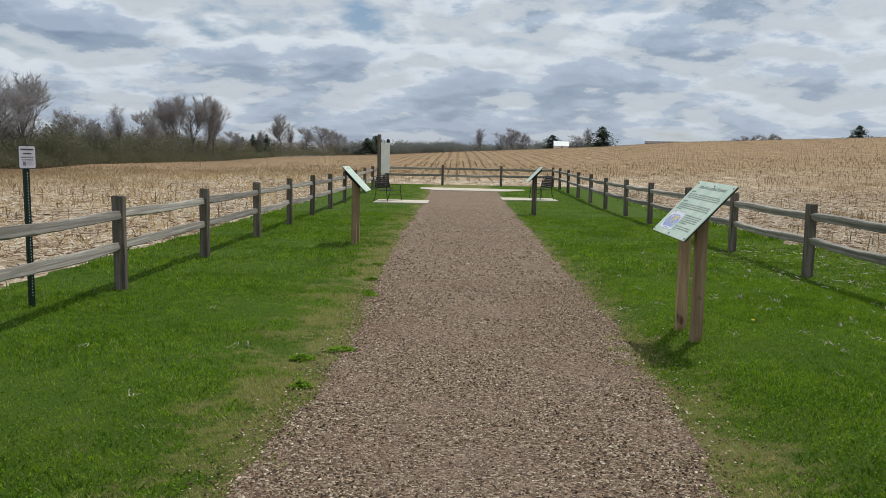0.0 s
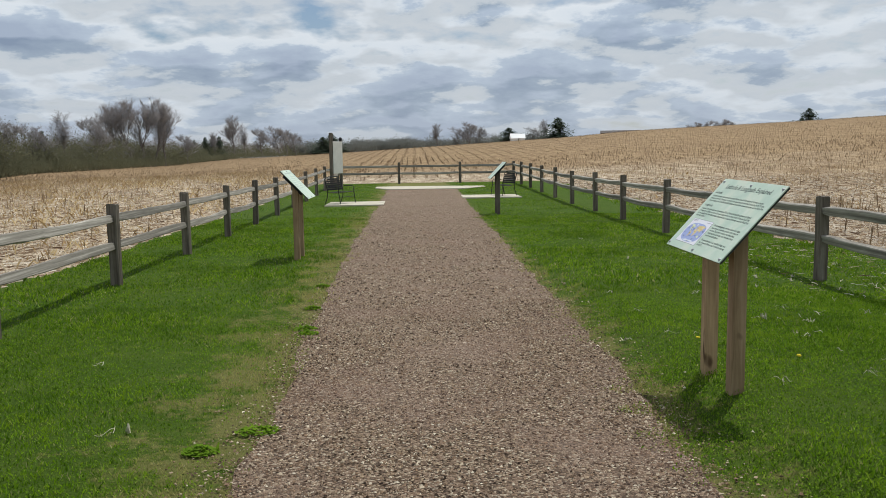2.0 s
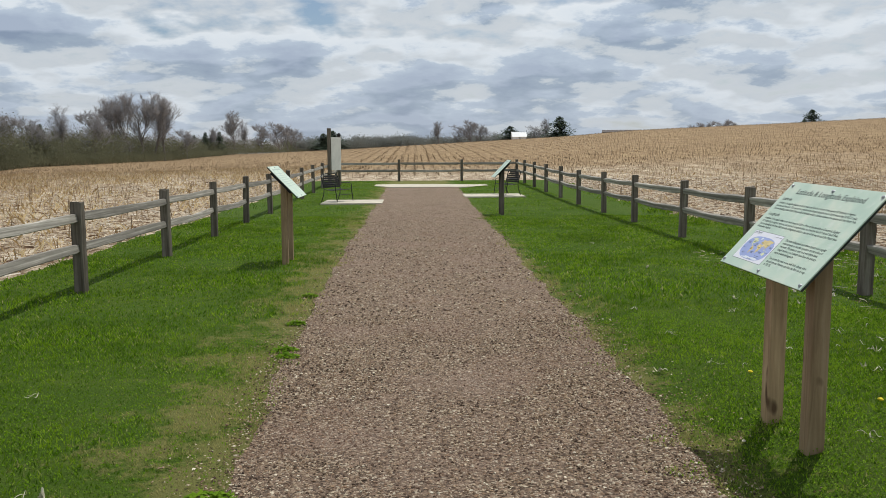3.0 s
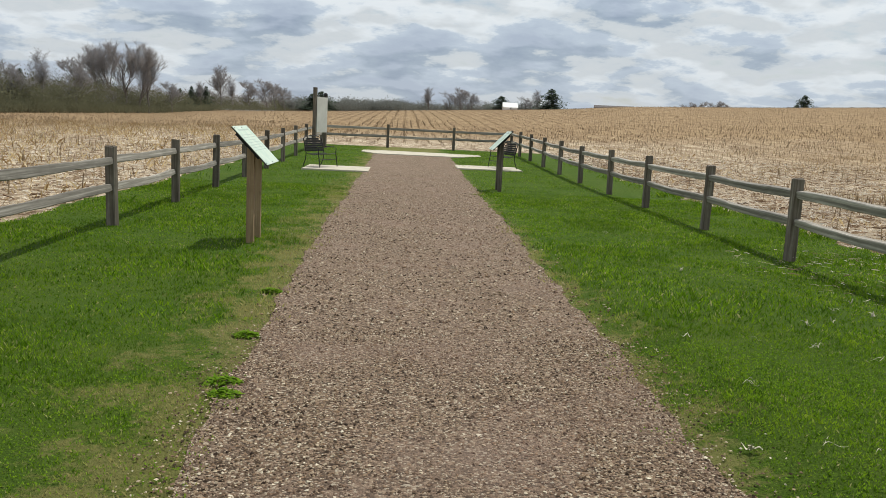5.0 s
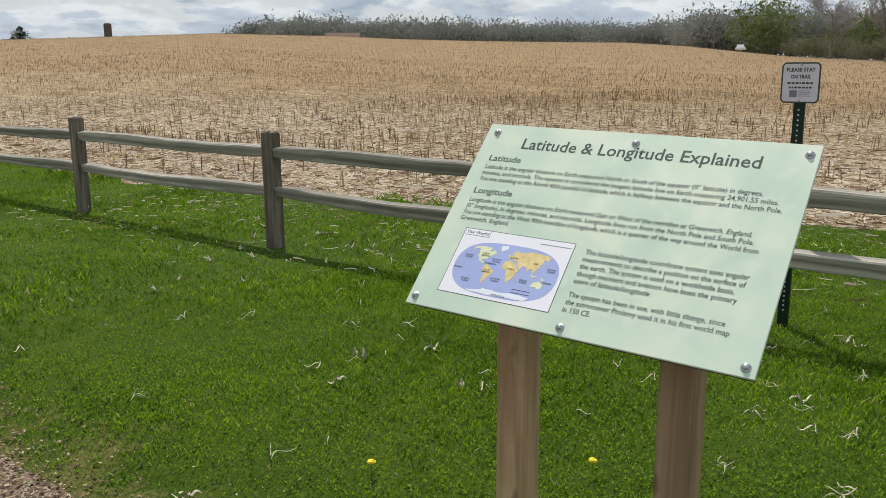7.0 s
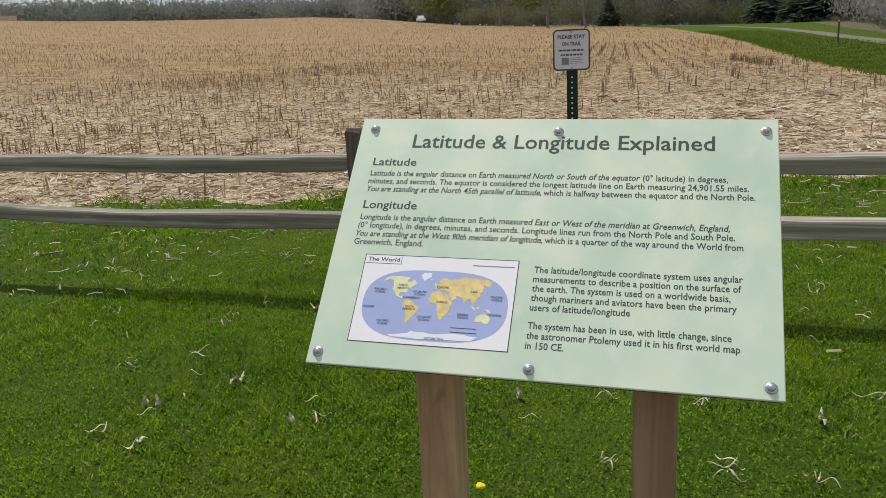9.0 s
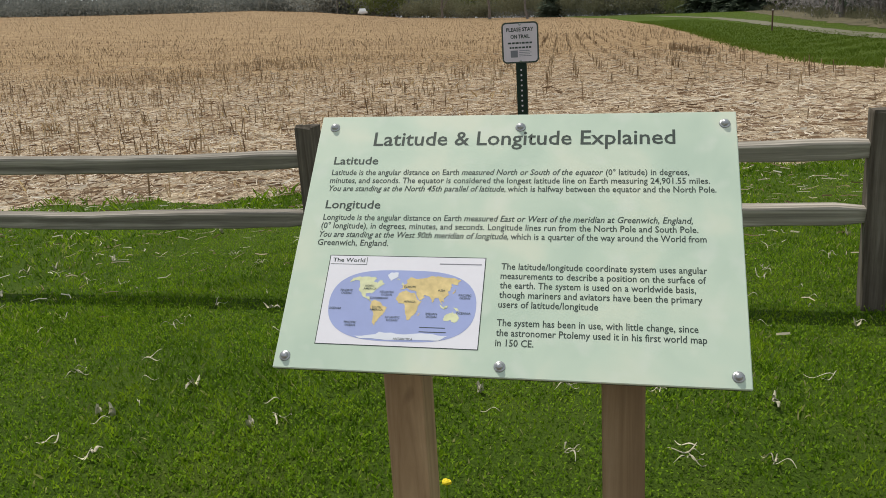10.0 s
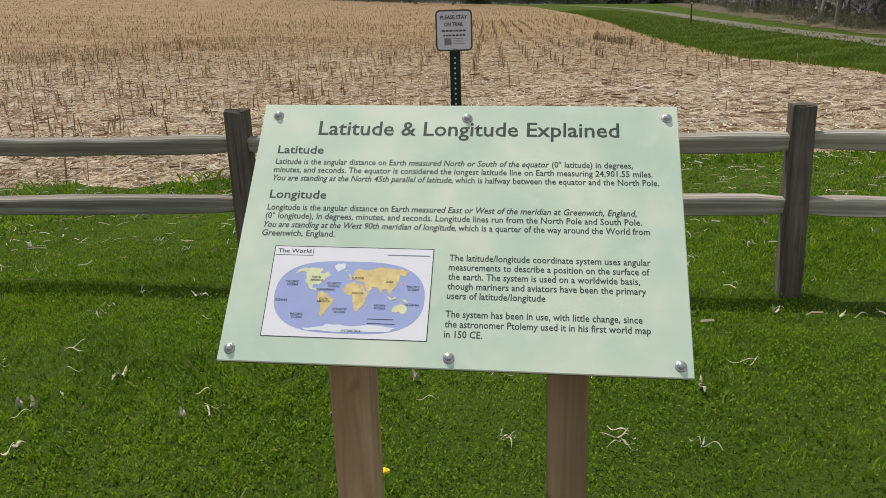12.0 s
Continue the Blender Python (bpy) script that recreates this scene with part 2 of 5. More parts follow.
def make_leaf(name, a, b):
    n = Nodes(name)
    col = n.mix(n.each(), n.ramp(n.island(), ((0.0, a), (1.0, b))), n.ramp(n.island(), ((0.0, b), (1.0, a))))
    return n.done(col, 0.85, through_light=0.4, spec=0.08)


M_FIELD, M_LAWN, M_BLADE, M_GRAVEL, M_PEBBLE = make_field(), make_lawn(), make_blade(), make_gravel(), make_pebble()
M_VERGE = make_lawn("rough_verge", (0.95, 0.86, 0.9))
M_STALK = make_straw("corn_stalk", ((0.0, (0.25, 0.17, 0.10)), (0.4, (0.43, 0.32, 0.195)), (0.75, (0.62, 0.49, 0.32)), (1.0, (0.84, 0.74, 0.55))), 0.45)
M_FARSTALK = make_straw("far_stubble", ((0.0, (0.40, 0.295, 0.195)), (0.5, (0.53, 0.41, 0.28)), (1.0, (0.68, 0.57, 0.42))), 0.45)
M_LITTER = make_straw("corn_litter", ((0.0, (0.11, 0.065, 0.04)), (0.3, (0.32, 0.22, 0.14)), (0.65, (0.74, 0.63, 0.47)), (1.0, (0.90, 0.85, 0.74))), 0.3)
M_GOLD = make_straw("golden_leaf", ((0.0, (0.27, 0.17, 0.07)), (0.45, (0.56, 0.40, 0.19)), (0.8, (0.76, 0.60, 0.34)), (1.0, (0.88, 0.78, 0.56))), 0.4)
M_HUSK = make_paint("pale_husk", (0.47, 0.44, 0.32), 0.85, spread=0.4, scale=24)
M_POST = make_wood("weathered_post", (0.075, 0.060, 0.045), (0.165, 0.140, 0.110), (0.275, 0.245, 0.20), 2)
M_RAIL = make_wood("weathered_rail", (0.16, 0.145, 0.12), (0.355, 0.325, 0.275), (0.68, 0.63, 0.55), 0)
M_CEDAR = make_wood("cedar_post", (0.25, 0.165, 0.090), (0.41, 0.292, 0.168), (0.54, 0.40, 0.245), 2, 0.8, 0.8)
M_BOARD = make_board()
M_EDGE = make_paint("board_backing", (0.03, 0.035, 0.03), 0.6)
M_BLACK = make_paint("black_steel", (0.018, 0.018, 0.019), 0.5, 0.2)
M_GALV = make_paint("galvanised_bolt", (0.42, 0.43, 0.44), 0.38, 0.9, 0.2, 60)
M_GREENPOST = make_paint("dark_green_post", (0.012, 0.030, 0.020), 0.45, 0.2)
M_PLATE = make_paint("white_plate", (0.72, 0.64, 0.70), 0.4, spread=0.05)
M_INK = make_paint("dark_ink", (0.05, 0.068, 0.058), 0.55, spread=0.05)
M_GREYINK = make_paint("grey_ink", (0.22, 0.22, 0.25), 0.55, spread=0.05)
M_MAPWHITE = make_paint("map_white", (0.80, 0.79, 0.84), 0.42, spread=0.03)
M_SEA = make_paint("map_sea", (0.36, 0.42, 0.70), 0.42, spread=0.05)
M_LAND = make_paint("map_land", (0.72, 0.57, 0.27), 0.42, spread=0.15, scale=40)
M_LANDPALE = make_paint("map_land_pale", (0.70, 0.72, 0.45), 0.42, spread=0.1, scale=40)
M_ICE = make_paint("map_ice", (0.76, 0.79, 0.86), 0.42, spread=0.04)
M_CONCRETE = make_paint("pale_concrete", (0.52, 0.47, 0.37), 0.85, spread=0.12, scale=3.0, bump=0.3)
M_PANEL = make_paint("pale_panel", (0.60, 0.59, 0.54), 0.5, spread=0.06, scale=4)
M_WHITE = make_paint("white_siding", (0.78, 0.78, 0.76), 0.6, spread=0.05)
M_ROOF = make_paint("dark_roof", (0.10, 0.085, 0.08), 0.8, spread=0.2, scale=1)
M_RUST = make_paint("rust_roof", (0.13, 0.075, 0.055), 0.8, spread=0.2, scale=1)
M_GLASS = make_paint("dark_window", (0.03, 0.04, 0.05), 0.12)
M_RUBBER = make_paint("black_rubber", (0.02, 0.02, 0.02), 0.8)
M_CARPAINT = make_paint("white_car_paint", (0.75, 0.75, 0.75), 0.25, spread=0.03)
M_BARK = make_bark("grey_bark", (0.15, 0.132, 0.118), (0.26, 0.235, 0.215))
M_TWIG = make_leaf("bare_twig", (0.27, 0.255, 0.25), (0.40, 0.38, 0.375))
# greys lifted above bare wood: the haze of distance is in this colour
M_FAR = make_leaf("far_woods_hazed", (0.19, 0.20, 0.18), (0.285, 0.29, 0.26))
# ink near the board's tone: sun glare on the far boards, put into colour
M_GLAREINK = make_paint("glare_paled_ink", (0.42, 0.50, 0.43), 0.5, spread=0.05)
M_BRUSH = make_leaf("budding_brush", (0.135, 0.140, 0.085), (0.205, 0.20, 0.125))
M_NEEDLE = make_leaf("dark_needle", (0.075, 0.10, 0.07), (0.13, 0.16, 0.11))
M_SPRING = make_leaf("spring_leaf", (0.11, 0.135, 0.045), (0.18, 0.205, 0.08))
M_STRIP = make_leaf("strip_grass", (0.085, 0.135, 0.016), (0.15, 0.215, 0.03))
M_CLOVER = make_leaf("clover_leaf", (0.10, 0.205, 0.012), (0.22, 0.345, 0.022))
M_TRAIL = make_paint("pale_trail", (0.155, 0.150, 0.10), 0.95, spread=0.15, scale=0.8)
M_LEAFLITTER = make_paint("leaf_litter", (0.105, 0.092, 0.05), 0.95, spread=0.45, scale=1.6, bump=0.5)
M_YELLOW = make_paint("dandelion_yellow", (0.75, 0.58, 0.02), 0.7)


# ---- mesh helpers ----
def mesh_np(name, verts, faces, mat, flat=False):
    """A mesh from arrays of vertices and faces that all have one corner count."""
    verts, faces = np.asarray(verts, np.float32), np.asarray(faces, np.int32)
    me = bpy.data.meshes.new(name)
    nf, k = faces.shape
    me.vertices.add(len(verts))
    me.vertices.foreach_set("co", verts.ravel())
    me.loops.add(nf * k)
    me.loops.foreach_set("vertex_index", faces.ravel())
    me.polygons.add(nf)
    me.polygons.foreach_set("loop_start", np.arange(0, nf * k, k, dtype=np.int32))
    if flat:
        me.polygons.foreach_set("use_smooth", np.zeros(nf, bool))
    me.update(calc_edges=True)
    me.materials.append(mat)
    return me


def part(name, bm, material, parent=None, label="", m=None):
    """Links a bmesh or a mesh as one object, under a thing or a part."""
    if isinstance(bm, bmesh.types.BMesh):
        me = bpy.data.meshes.new(name)
        bm.to_mesh(me)
        bm.free()
        me.materials.append(material)
    else:
        me = bm
    ob = new(name, me)
    if parent is not None:
        ob.parent = parent
    if m is not None:
        ob.matrix_basis = m
    if label:
        ob["label"] = label
    return ob


def box(sx, sy, sz, bevel=0.0, at=(0, 0, 0), seg=1):
    """A box with its base centre at a point and its edges rounded."""
    bm = bmesh.new()
    bmesh.ops.create_cube(bm, size=1.0, matrix=Matrix.Translation((at[0], at[1], at[2] + sz / 2)) @ Matrix.Diagonal((sx, sy, sz, 1)))
    if bevel:
        bmesh.ops.bevel(bm, geom=bm.edges[:], offset=bevel, segments=seg, affect="EDGES", profile=0.6)
    return bm


def tube(path, radii, sides=6):
    """Vertices and quads of a tapered tube along a path."""
    vs, fs = [], []
    for i, (p, r) in enumerate(zip(path, radii)):
        p = Vector(p)
        d = (Vector(path[min(i + 1, len(path) - 1)]) - Vector(path[max(i - 1, 0)])).normalized()
        a = d.orthogonal().normalized()
        b = d.cross(a)
        for k in range(sides):
            t = 2 * math.pi * k / sides
            vs.append(p + (a * math.cos(t) + b * math.sin(t)) * r)
    for i in range(len(path) - 1):
        for k in range(sides):
            j = (k + 1) % sides
            fs.append((i * sides + k, i * sides + j, (i + 1) * sides + j, (i + 1) * sides + k))
    return vs, fs


def tubes(name, list_of, mat, sides=6):
    vs, fs = [], []
    for path, radii in list_of:
        v, f_ = tube(path, radii, sides)
        o = len(vs)
        vs += [tuple(a) for a in v]
        fs += [tuple(a + o for a in q) for q in f_]
    return mesh_np(name, vs, fs, mat)


def outline(points, z=0.0, thick=0.0):
    """A flat shape from its outline, with a thickness downwards if given."""
    bm = bmesh.new()
    top = [bm.verts.new((x, y, z)) for x, y in points]
    face = bm.faces.new(top)
    if thick:
        res = bmesh.ops.extrude_face_region(bm, geom=[face])
        bmesh.ops.translate(bm, vec=(0, 0, -thick), verts=[g for g in res["geom"] if isinstance(g, bmesh.types.BMVert)])
    bmesh.ops.recalc_face_normals(bm, faces=bm.faces[:])
    return bm


def thing(name, label, category, m=None, group="", kind=""):
    ob = tagged(new(name), label, category, group, kind)
    if m is not None:
        ob.matrix_basis = m
    return ob


# ---- ground ----
AZ = np.array([-180, -90, -45, -28, -25, -16, -12, -4, 0, 10.5, 14.5, 18, 25, 30, 37, 45, 49, 54, 60, 64, 68, 70, 74, 79, 86, 90, 98, 105, 130, 180.0])
EL = np.array([0.0, -0.6, -0.9, -0.85, -0.55, -0.4, -0.06, 0.3, 0.52, 1.05, 1.36, 1.5, 1.72, 1.9, 2.15, 2.0, 1.82, 1.68, 1.56, 1.5, 1.22, 1.0, 0.58, 0.3, 0.03, -0.05, -0.1, -0.1, 0.0, 0.0])
CREST = 220.0


def relief(x, y):
    """The field's height: level round the enclosure, rising to the hill beyond the field."""
    x, y = np.asarray(x, float), np.asarray(y, float)
    r = np.hypot(x, y - 6)
    az = np.degrees(np.arctan2(x, y - 6))
    top = 1.6 + CREST * np.tan(np.radians(np.interp(az, AZ, EL)))
    s = np.clip((r - 22) / (CREST - 22), 0, 1)
    s = s * s * (3 - 2 * s)
    rise = np.clip((y - 26) / 20, 0, 1) * np.clip(1 - (np.abs(x) - 8) / 20, 0, 1)
    rise = rise * rise * (3 - 2 * rise)
    near = np.clip(1 - (r - 46) / 60, 0, 1)
    return top * s * (1 - 0.8 * rise * near) + 0.2 * rise * near


def height(x, y):
    """The ground's height with the lawn's low swell beside the path."""
    x, y = np.asarray(x, float), np.asarray(y, float)
    swell = np.clip((x - 1.45) / 0.55, 0, 1) * np.clip((4.85 - x) / 1.5, 0, 1) * np.clip((y - 1) / 4, 0, 1) * np.clip((17 - y) / 5, 0, 1)
    return relief(x, y) + 0.115 * swell * swell * (3 - 2 * swell)


def ground_z(x, y):
    return float(height(x, y))


def make_ground():
    rings = np.concatenate([np.linspace(0, 60, 61), np.geomspace(62, 4200, 90)])
    n = 360
    a = np.radians(np.arange(n))
    rr, aa = np.meshgrid(rings[1:], a, indexing="ij")
    x, y = rr * np.sin(aa), 6 + rr * np.cos(aa)
    z = relief(x, y) - 0.03
    vs = np.concatenate([[[0, 6, -0.03]], np.stack([x, y, z], -1).reshape(-1, 3)])
    i = np.arange(len(rings) - 2)[:, None] * n + 1
    k = np.arange(n)[None]
    k2 = (k + 1) % n
    quads = np.stack([i + k, i + n + k, i + n + k2, i + k2], -1).reshape(-1, 4)
    tri = np.stack([np.zeros(n, int), k[0] + 1, k2[0] + 1, k2[0] + 1], -1)
    me = mesh_np("ground", vs, quads, M_FIELD)
    ob = tagged(new("ground", me), "harvested corn field ground with straw-littered soil", "field", kind="structure")
    cap = mesh_np("ground_centre", vs[:n + 1], tri[:, :3], M_FIELD)
    bm = bmesh.new()
    bm.from_mesh(me)
    bm.from_mesh(cap)
    bmesh.ops.remove_doubles(bm, verts=[v for v in bm.verts if abs(v.co.x) < 1.5 and abs(v.co.y - 6) < 1.5], dist=0.0005)
    bm.to_mesh(me)
    bm.free()
    bpy.data.meshes.remove(cap)
    for p in me.polygons:
        p.use_smooth = True
    return ob


def draped(name, rows, cols, fx, fy, dz, mat):
    """A sheet over the ground from two functions of (i, j) in 0..1."""
    i, j = np.meshgrid(np.linspace(0, 1, rows), np.linspace(0, 1, cols), indexing="ij")
    x, y = fx(i, j), fy(i, j)
    z = height(x, y) + (dz(i, j) if callable(dz) else dz)
    vs = np.stack([x, y, z], -1).reshape(-1, 3)
    a = np.arange(rows - 1)[:, None] * cols + np.arange(cols - 1)[None]
    q = np.stack([a, a + cols, a + cols + 1, a + 1], -1).reshape(-1, 4)
    me = mesh_np(name, vs, q, mat)
    for p in me.polygons:
        p.use_smooth = True
    return me


def wobble(t, amp, seed):
    """A smooth irregular offset along an edge."""
    t = np.asarray(t, float)
    return amp * (0.5 * np.sin(t * 0.9 + seed) + 0.3 * np.sin(t * 2.3 + seed * 2.1) + 0.35 * np.sin(t * 5.3 + seed * 3.7) + 0.25 * np.sin(t * 11.9 + seed * 1.3))


def path_left(y):
    return np.interp(y, [4.4, 5.4, 7.2, 8.9, 10.7, 14.0, 20.0, 38.0], [-1.15, -1.07, -1.04, -1.15, -1.12, -1.26, -1.28, -1.34]) + wobble(y, 0.05, 1.0)


def path_right(y):
    return np.interp(y, [3.0, 4.1, 5.6, 7.8, 12.0, 16.0, 20.0, 26.0, 34.0], [1.06, 1.14, 1.25, 1.41, 1.40, 1.49, 1.53, 1.60, 1.72]) + wobble(y, 0.055, 4.0)


def lawn_right(y):
    return np.interp(y, [3.0, 5.4, 9.0, 11.4, 13.0, 17.0], [9.8, 9.6, 8.8, 7.9, 7.5, 6.8]) + wobble(y, 0.28, 2.0)


make_ground()
Y0, Y1 = -7.0, 45.2
lawn = part("lawn", draped("lawn", 210, 110, lambda i, j: (-5.4 + wobble(Y0 + (Y1 - Y0) * i, 0.15, 6.0)) * (1 - j) + lawn_right(Y0 + (Y1 - Y0) * i) * j, lambda i, j: Y0 + (Y1 - Y0) * i, 0.0, M_LAWN), M_LAWN)
tagged(lawn, "mown green grass lawn inside the rail fence", "lawn", kind="structure")
YP = 39.0
path_ob = part("gravel_path", draped("gravel_path", 420, 14, lambda i, j: path_left(Y0 + (YP - Y0) * i) * (1 - j) + path_right(Y0 + (YP - Y0) * i) * j, lambda i, j: Y0 + (YP - Y0) * i, 0.014, M_GRAVEL), M_GRAVEL)
tagged(path_ob, "straight pinkish-grey crushed gravel path between lawns", "path", kind="structure")


def verge_edge(x):
    return np.interp(x, [17, 20, 23.5, 26.4, 37, 63, 92, 150, 230], [-0.5, 0.4, 1.5, 2.4, 3.2, 4.2, 6.3, 14.0, 38.0])


verge = part("grass_verge", draped("grass_verge", 420, 30, lambda i, j: 17 + 190 * i, lambda i, j: (verge_edge(17 + 190 * i) + wobble(17 + 190 * i, 0.3, 3.0)) * (1 - j ** 1.6) + (-70) * j ** 1.6, lambda i, j: np.where(j < 0.001, -0.12, 0.05), M_VERGE), M_VERGE)
tagged(verge, "green grass strip beside the stubble field", "grass strip", kind="structure")
trail = part("trail", draped("trail", 120, 4, lambda i, j: 22 + 193 * i, lambda i, j: np.interp(22 + 193 * i, [22, 30, 47, 85, 111, 150, 215], [-3.6, -3.2, -2.5, -2.0, -0.5, 6.0, 28.0]) - 0.8 + 1.6 * j + wobble(22 + 193 * i, 0.12, 2.0), 0.072, M_TRAIL), M_TRAIL)
tagged(trail, "pale gravel trail curving along the grass strip", "trail", kind="structure")


# ---- fences ----
def rail_mesh(length, seed):
    """A split rail along local x with uneven faces, a sag and worn ends."""
    rnd = random.Random(seed)
    n, vs, fs = 18, [], []
    sag, twist, base = rnd.uniform(0.0, 0.025), rnd.uniform(-0.12, 0.12), rnd.uniform(-0.32, -0.14)
    bow, phase = rnd.uniform(-0.012, 0.012), rnd.uniform(0, 6)
    for i in range(n + 1):
        t = i / n
        w = 0.038 + 0.004 * math.sin(5 * t + phase) + rnd.uniform(-0.003, 0.003)
        h = 0.053 + 0.004 * math.sin(7 * t + 2 * phase) + rnd.uniform(-0.003, 0.003)
        end = min(1.0, 0.74 + 5 * min(t, 1 - t))
        dz = -sag * math.sin(math.pi * t) + 0.004 * math.sin(9 * t + phase) + rnd.uniform(-0.002, 0.002)
        dy = bow * math.sin(math.pi * t) + rnd.uniform(-0.003, 0.003)
        a = base + twist * (t - 0.5)
        for y, z in ((-w, -h * 0.85), (-w * 0.8, -h), (w * 0.8, -h), (w, -h * 0.85), (w, h * 0.80), (w * 0.80, h), (-w * 0.85, h * 0.97), (-w * 1.02, h * 0.8)):
            y, z = y * end, z * end
            vs.append(((t - 0.5) * length, dy + y * math.cos(a) - z * math.sin(a), dz + y * math.sin(a) + z * math.cos(a)))
    for i in range(n):
        for k in range(8):
            j = (k + 1) % 8
            fs.append((i * 8 + k, i * 8 + j, i * 8 + 8 + j, i * 8 + 8 + k))
    for o in (0, n * 8):
        fs += [(o, o + 1, o + 2, o + 3), (o, o + 3, o + 4, o + 7), (o + 4, o + 5, o + 6, o + 7)]
    return mesh_np("rail", vs, fs, M_RAIL, True)


def post_mesh(seed):
    """A rough square post with worn edges and a slightly domed top."""
    rnd = random.Random(seed)
    bm = box(0.125, 0.125, 1.22, 0.016, (0, 0, -0.15), 2)
    bmesh.ops.subdivide_edges(bm, edges=[e for e in bm.edges if abs(e.verts[0].co.z - e.verts[1].co.z) > 0.5], cuts=6)
    lean_x, lean_y = rnd.uniform(-0.015, 0.015), rnd.uniform(-0.015, 0.015)
    for v in bm.verts:
        v.co.x += rnd.uniform(-0.004, 0.004) + lean_x * v.co.z
        v.co.y += rnd.uniform(-0.004, 0.004) + lean_y * v.co.z
        if v.co.z > 1.0:
            v.co.z += rnd.uniform(-0.008, 0.008)
    return bm


RAILS = [rail_mesh(1.0, 10 + k) for k in range(6)]
POSTS = []
for k in range(5):
    me_post = bpy.data.meshes.new("post")
    bm_post = post_mesh(40 + k)
    bm_post.to_mesh(me_post)
    bm_post.free()
    me_post.materials.append(M_POST)
    POSTS.append(me_post)


def fence(label, points, seed, first=True, last=True):
    """A two-rail fence through the posts at the given points."""
    rnd = random.Random(seed)
    root = thing("rail_fence", label, "fence", group="fences round the enclosure")
    ends = []
    for k, (x, y) in enumerate(points):
        z = ground_z(x, y)
        ends.append(Vector((x, y, z)))
        if (k == 0 and not first) or (k == len(points) - 1 and not last):
            continue
        part("post", POSTS[rnd.randrange(5)], M_POST, root, m=pose(x, y, z + rnd.uniform(-0.02, 0.02), 0, 0, rnd.choice((0, 90, 180, 270)) + rnd.uniform(-4, 4)))
    for a, b in zip(ends, ends[1:]):
        d = b - a
        for zr in (0.876, 0.520):
            mid = (a + b) / 2 + Vector((rnd.uniform(-0.012, 0.012), rnd.uniform(-0.012, 0.012), zr))
            tilt = rnd.uniform(-0.018, 0.018)
            part("rail", RAILS[rnd.randrange(6)], M_RAIL, root, m=Matrix.Translation(mid) @ pose(0, 0, 0, 0, -math.degrees(math.atan2(d.z + tilt, d.xy.length)), math.degrees(math.atan2(d.y, d.x))) @ Matrix.Diagonal((d.length * 0.985, 1, 1, 1)))
    return root


RIGHT_Y = [-6.5, -3.4, -0.3, 2.75, 5.75, 8.92, 12.05, 15.36, 18.48, 21.95, 25.05, 28.5, 31.7, 34.9, 38.1, 41.2, 44.3]
LEFT_Y = [-6.4, -3.2, 0.0, 3.15, 6.3, 9.47, 12.67, 16.04, 19.15, 22.2, 25.4, 28.6, 31.8, 35.0, 38.1, 41.2, 44.3]
fence("weathered grey two-rail wooden fence along the gravel path", [(4.92, y) for y in RIGHT_Y], 1)
fence("sunlit grey two-rail wooden fence beside the stubble field", [(-3.99, y) for y in LEFT_Y], 2)
fence("grey two-rail wooden fence closing the path's far end", [(-3.99, 44.3), (-0.9, 44.3), (2.2, 44.3), (4.92, 44.3)], 3, False, False)


# ---- signs ----
def text_mesh(segments, u0, u1, v, size, bold=0.0):
    """Vertices and triangles of a printed line from u0 to u1, centred on v; segments: (text, slanted)."""
    dg = bpy.context.evaluated_depsgraph_get
    x, allv, allf = 0.0, [], []
    for text, slant in segments:
        cu = bpy.data.curves.new("line", "FONT")
        cu.body, cu.size, cu.offset, cu.shear, cu.resolution_u = text, 1.0, bold, 0.22 if slant else 0.0, 2
        ob = new("line", cu)
        bpy.context.view_layer.update()
        me = bpy.data.meshes.new_from_object(ob.evaluated_get(dg()))
        bpy.data.objects.remove(ob)
        me.calc_loop_triangles()
        co = np.empty(len(me.vertices) * 3, np.float32)
        me.vertices.foreach_get("co", co)
        co = co.reshape(-1, 3)
        tri = np.empty(len(me.loop_triangles) * 3, np.int32)
        me.loop_triangles.foreach_get("vertices", tri)
        bpy.data.meshes.remove(me)
        bpy.data.curves.remove(cu)
        allf.append(tri.reshape(-1, 3) + sum(len(a) for a in allv))
        co = co + np.array([x - (co[:, 0].min() if x == 0 else 0.0), 0, 0], np.float32)
        allv.append(co)
        x = float(co[:, 0].max()) + 0.26
    vs, fs = np.concatenate(allv), np.concatenate(allf)
    w = vs[:, 0].max()
    vs = vs * np.array([(u1 - u0) / w, size, 0], np.float32) + np.array([u0, v - 0.26 * size, 0], np.float32)
    return vs, fs


def lettering(parent, segments, u0, u1, v, size, bold=0.009, mat=None, z=0.0004):
    mat = mat or M_INK
    vs, fs = text_mesh(segments, u0, u1, v, size, bold)
    vs[:, 2] = z
    return part("lettering", mesh_np("lettering", vs, fs, mat), mat, parent)


def flat_box(u0, v0, u1, v1, z):
    return outline([(u0, v0), (u1, v0), (u1, v1), (u0, v1)], z)


def bolt_mesh():
    bm = bmesh.new()
    bmesh.ops.create_cone(bm, cap_ends=True, segments=20, radius1=0.0115, radius2=0.0105, depth=0.002, matrix=Matrix.Translation((0, 0, 0.001)))
    bmesh.ops.create_uvsphere(bm, u_segments=16, v_segments=8, radius=0.008, matrix=Matrix.Translation((0, 0, 0.0035)) @ Matrix.Diagonal((1, 1, 0.75, 1)))
    me = bpy.data.meshes.new("bolt")
    bm.to_mesh(me)
    bm.free()
    me.materials.append(M_GALV)
    for p in me.polygons:
        p.use_smooth = True
    return me


BOLT = bolt_mesh()
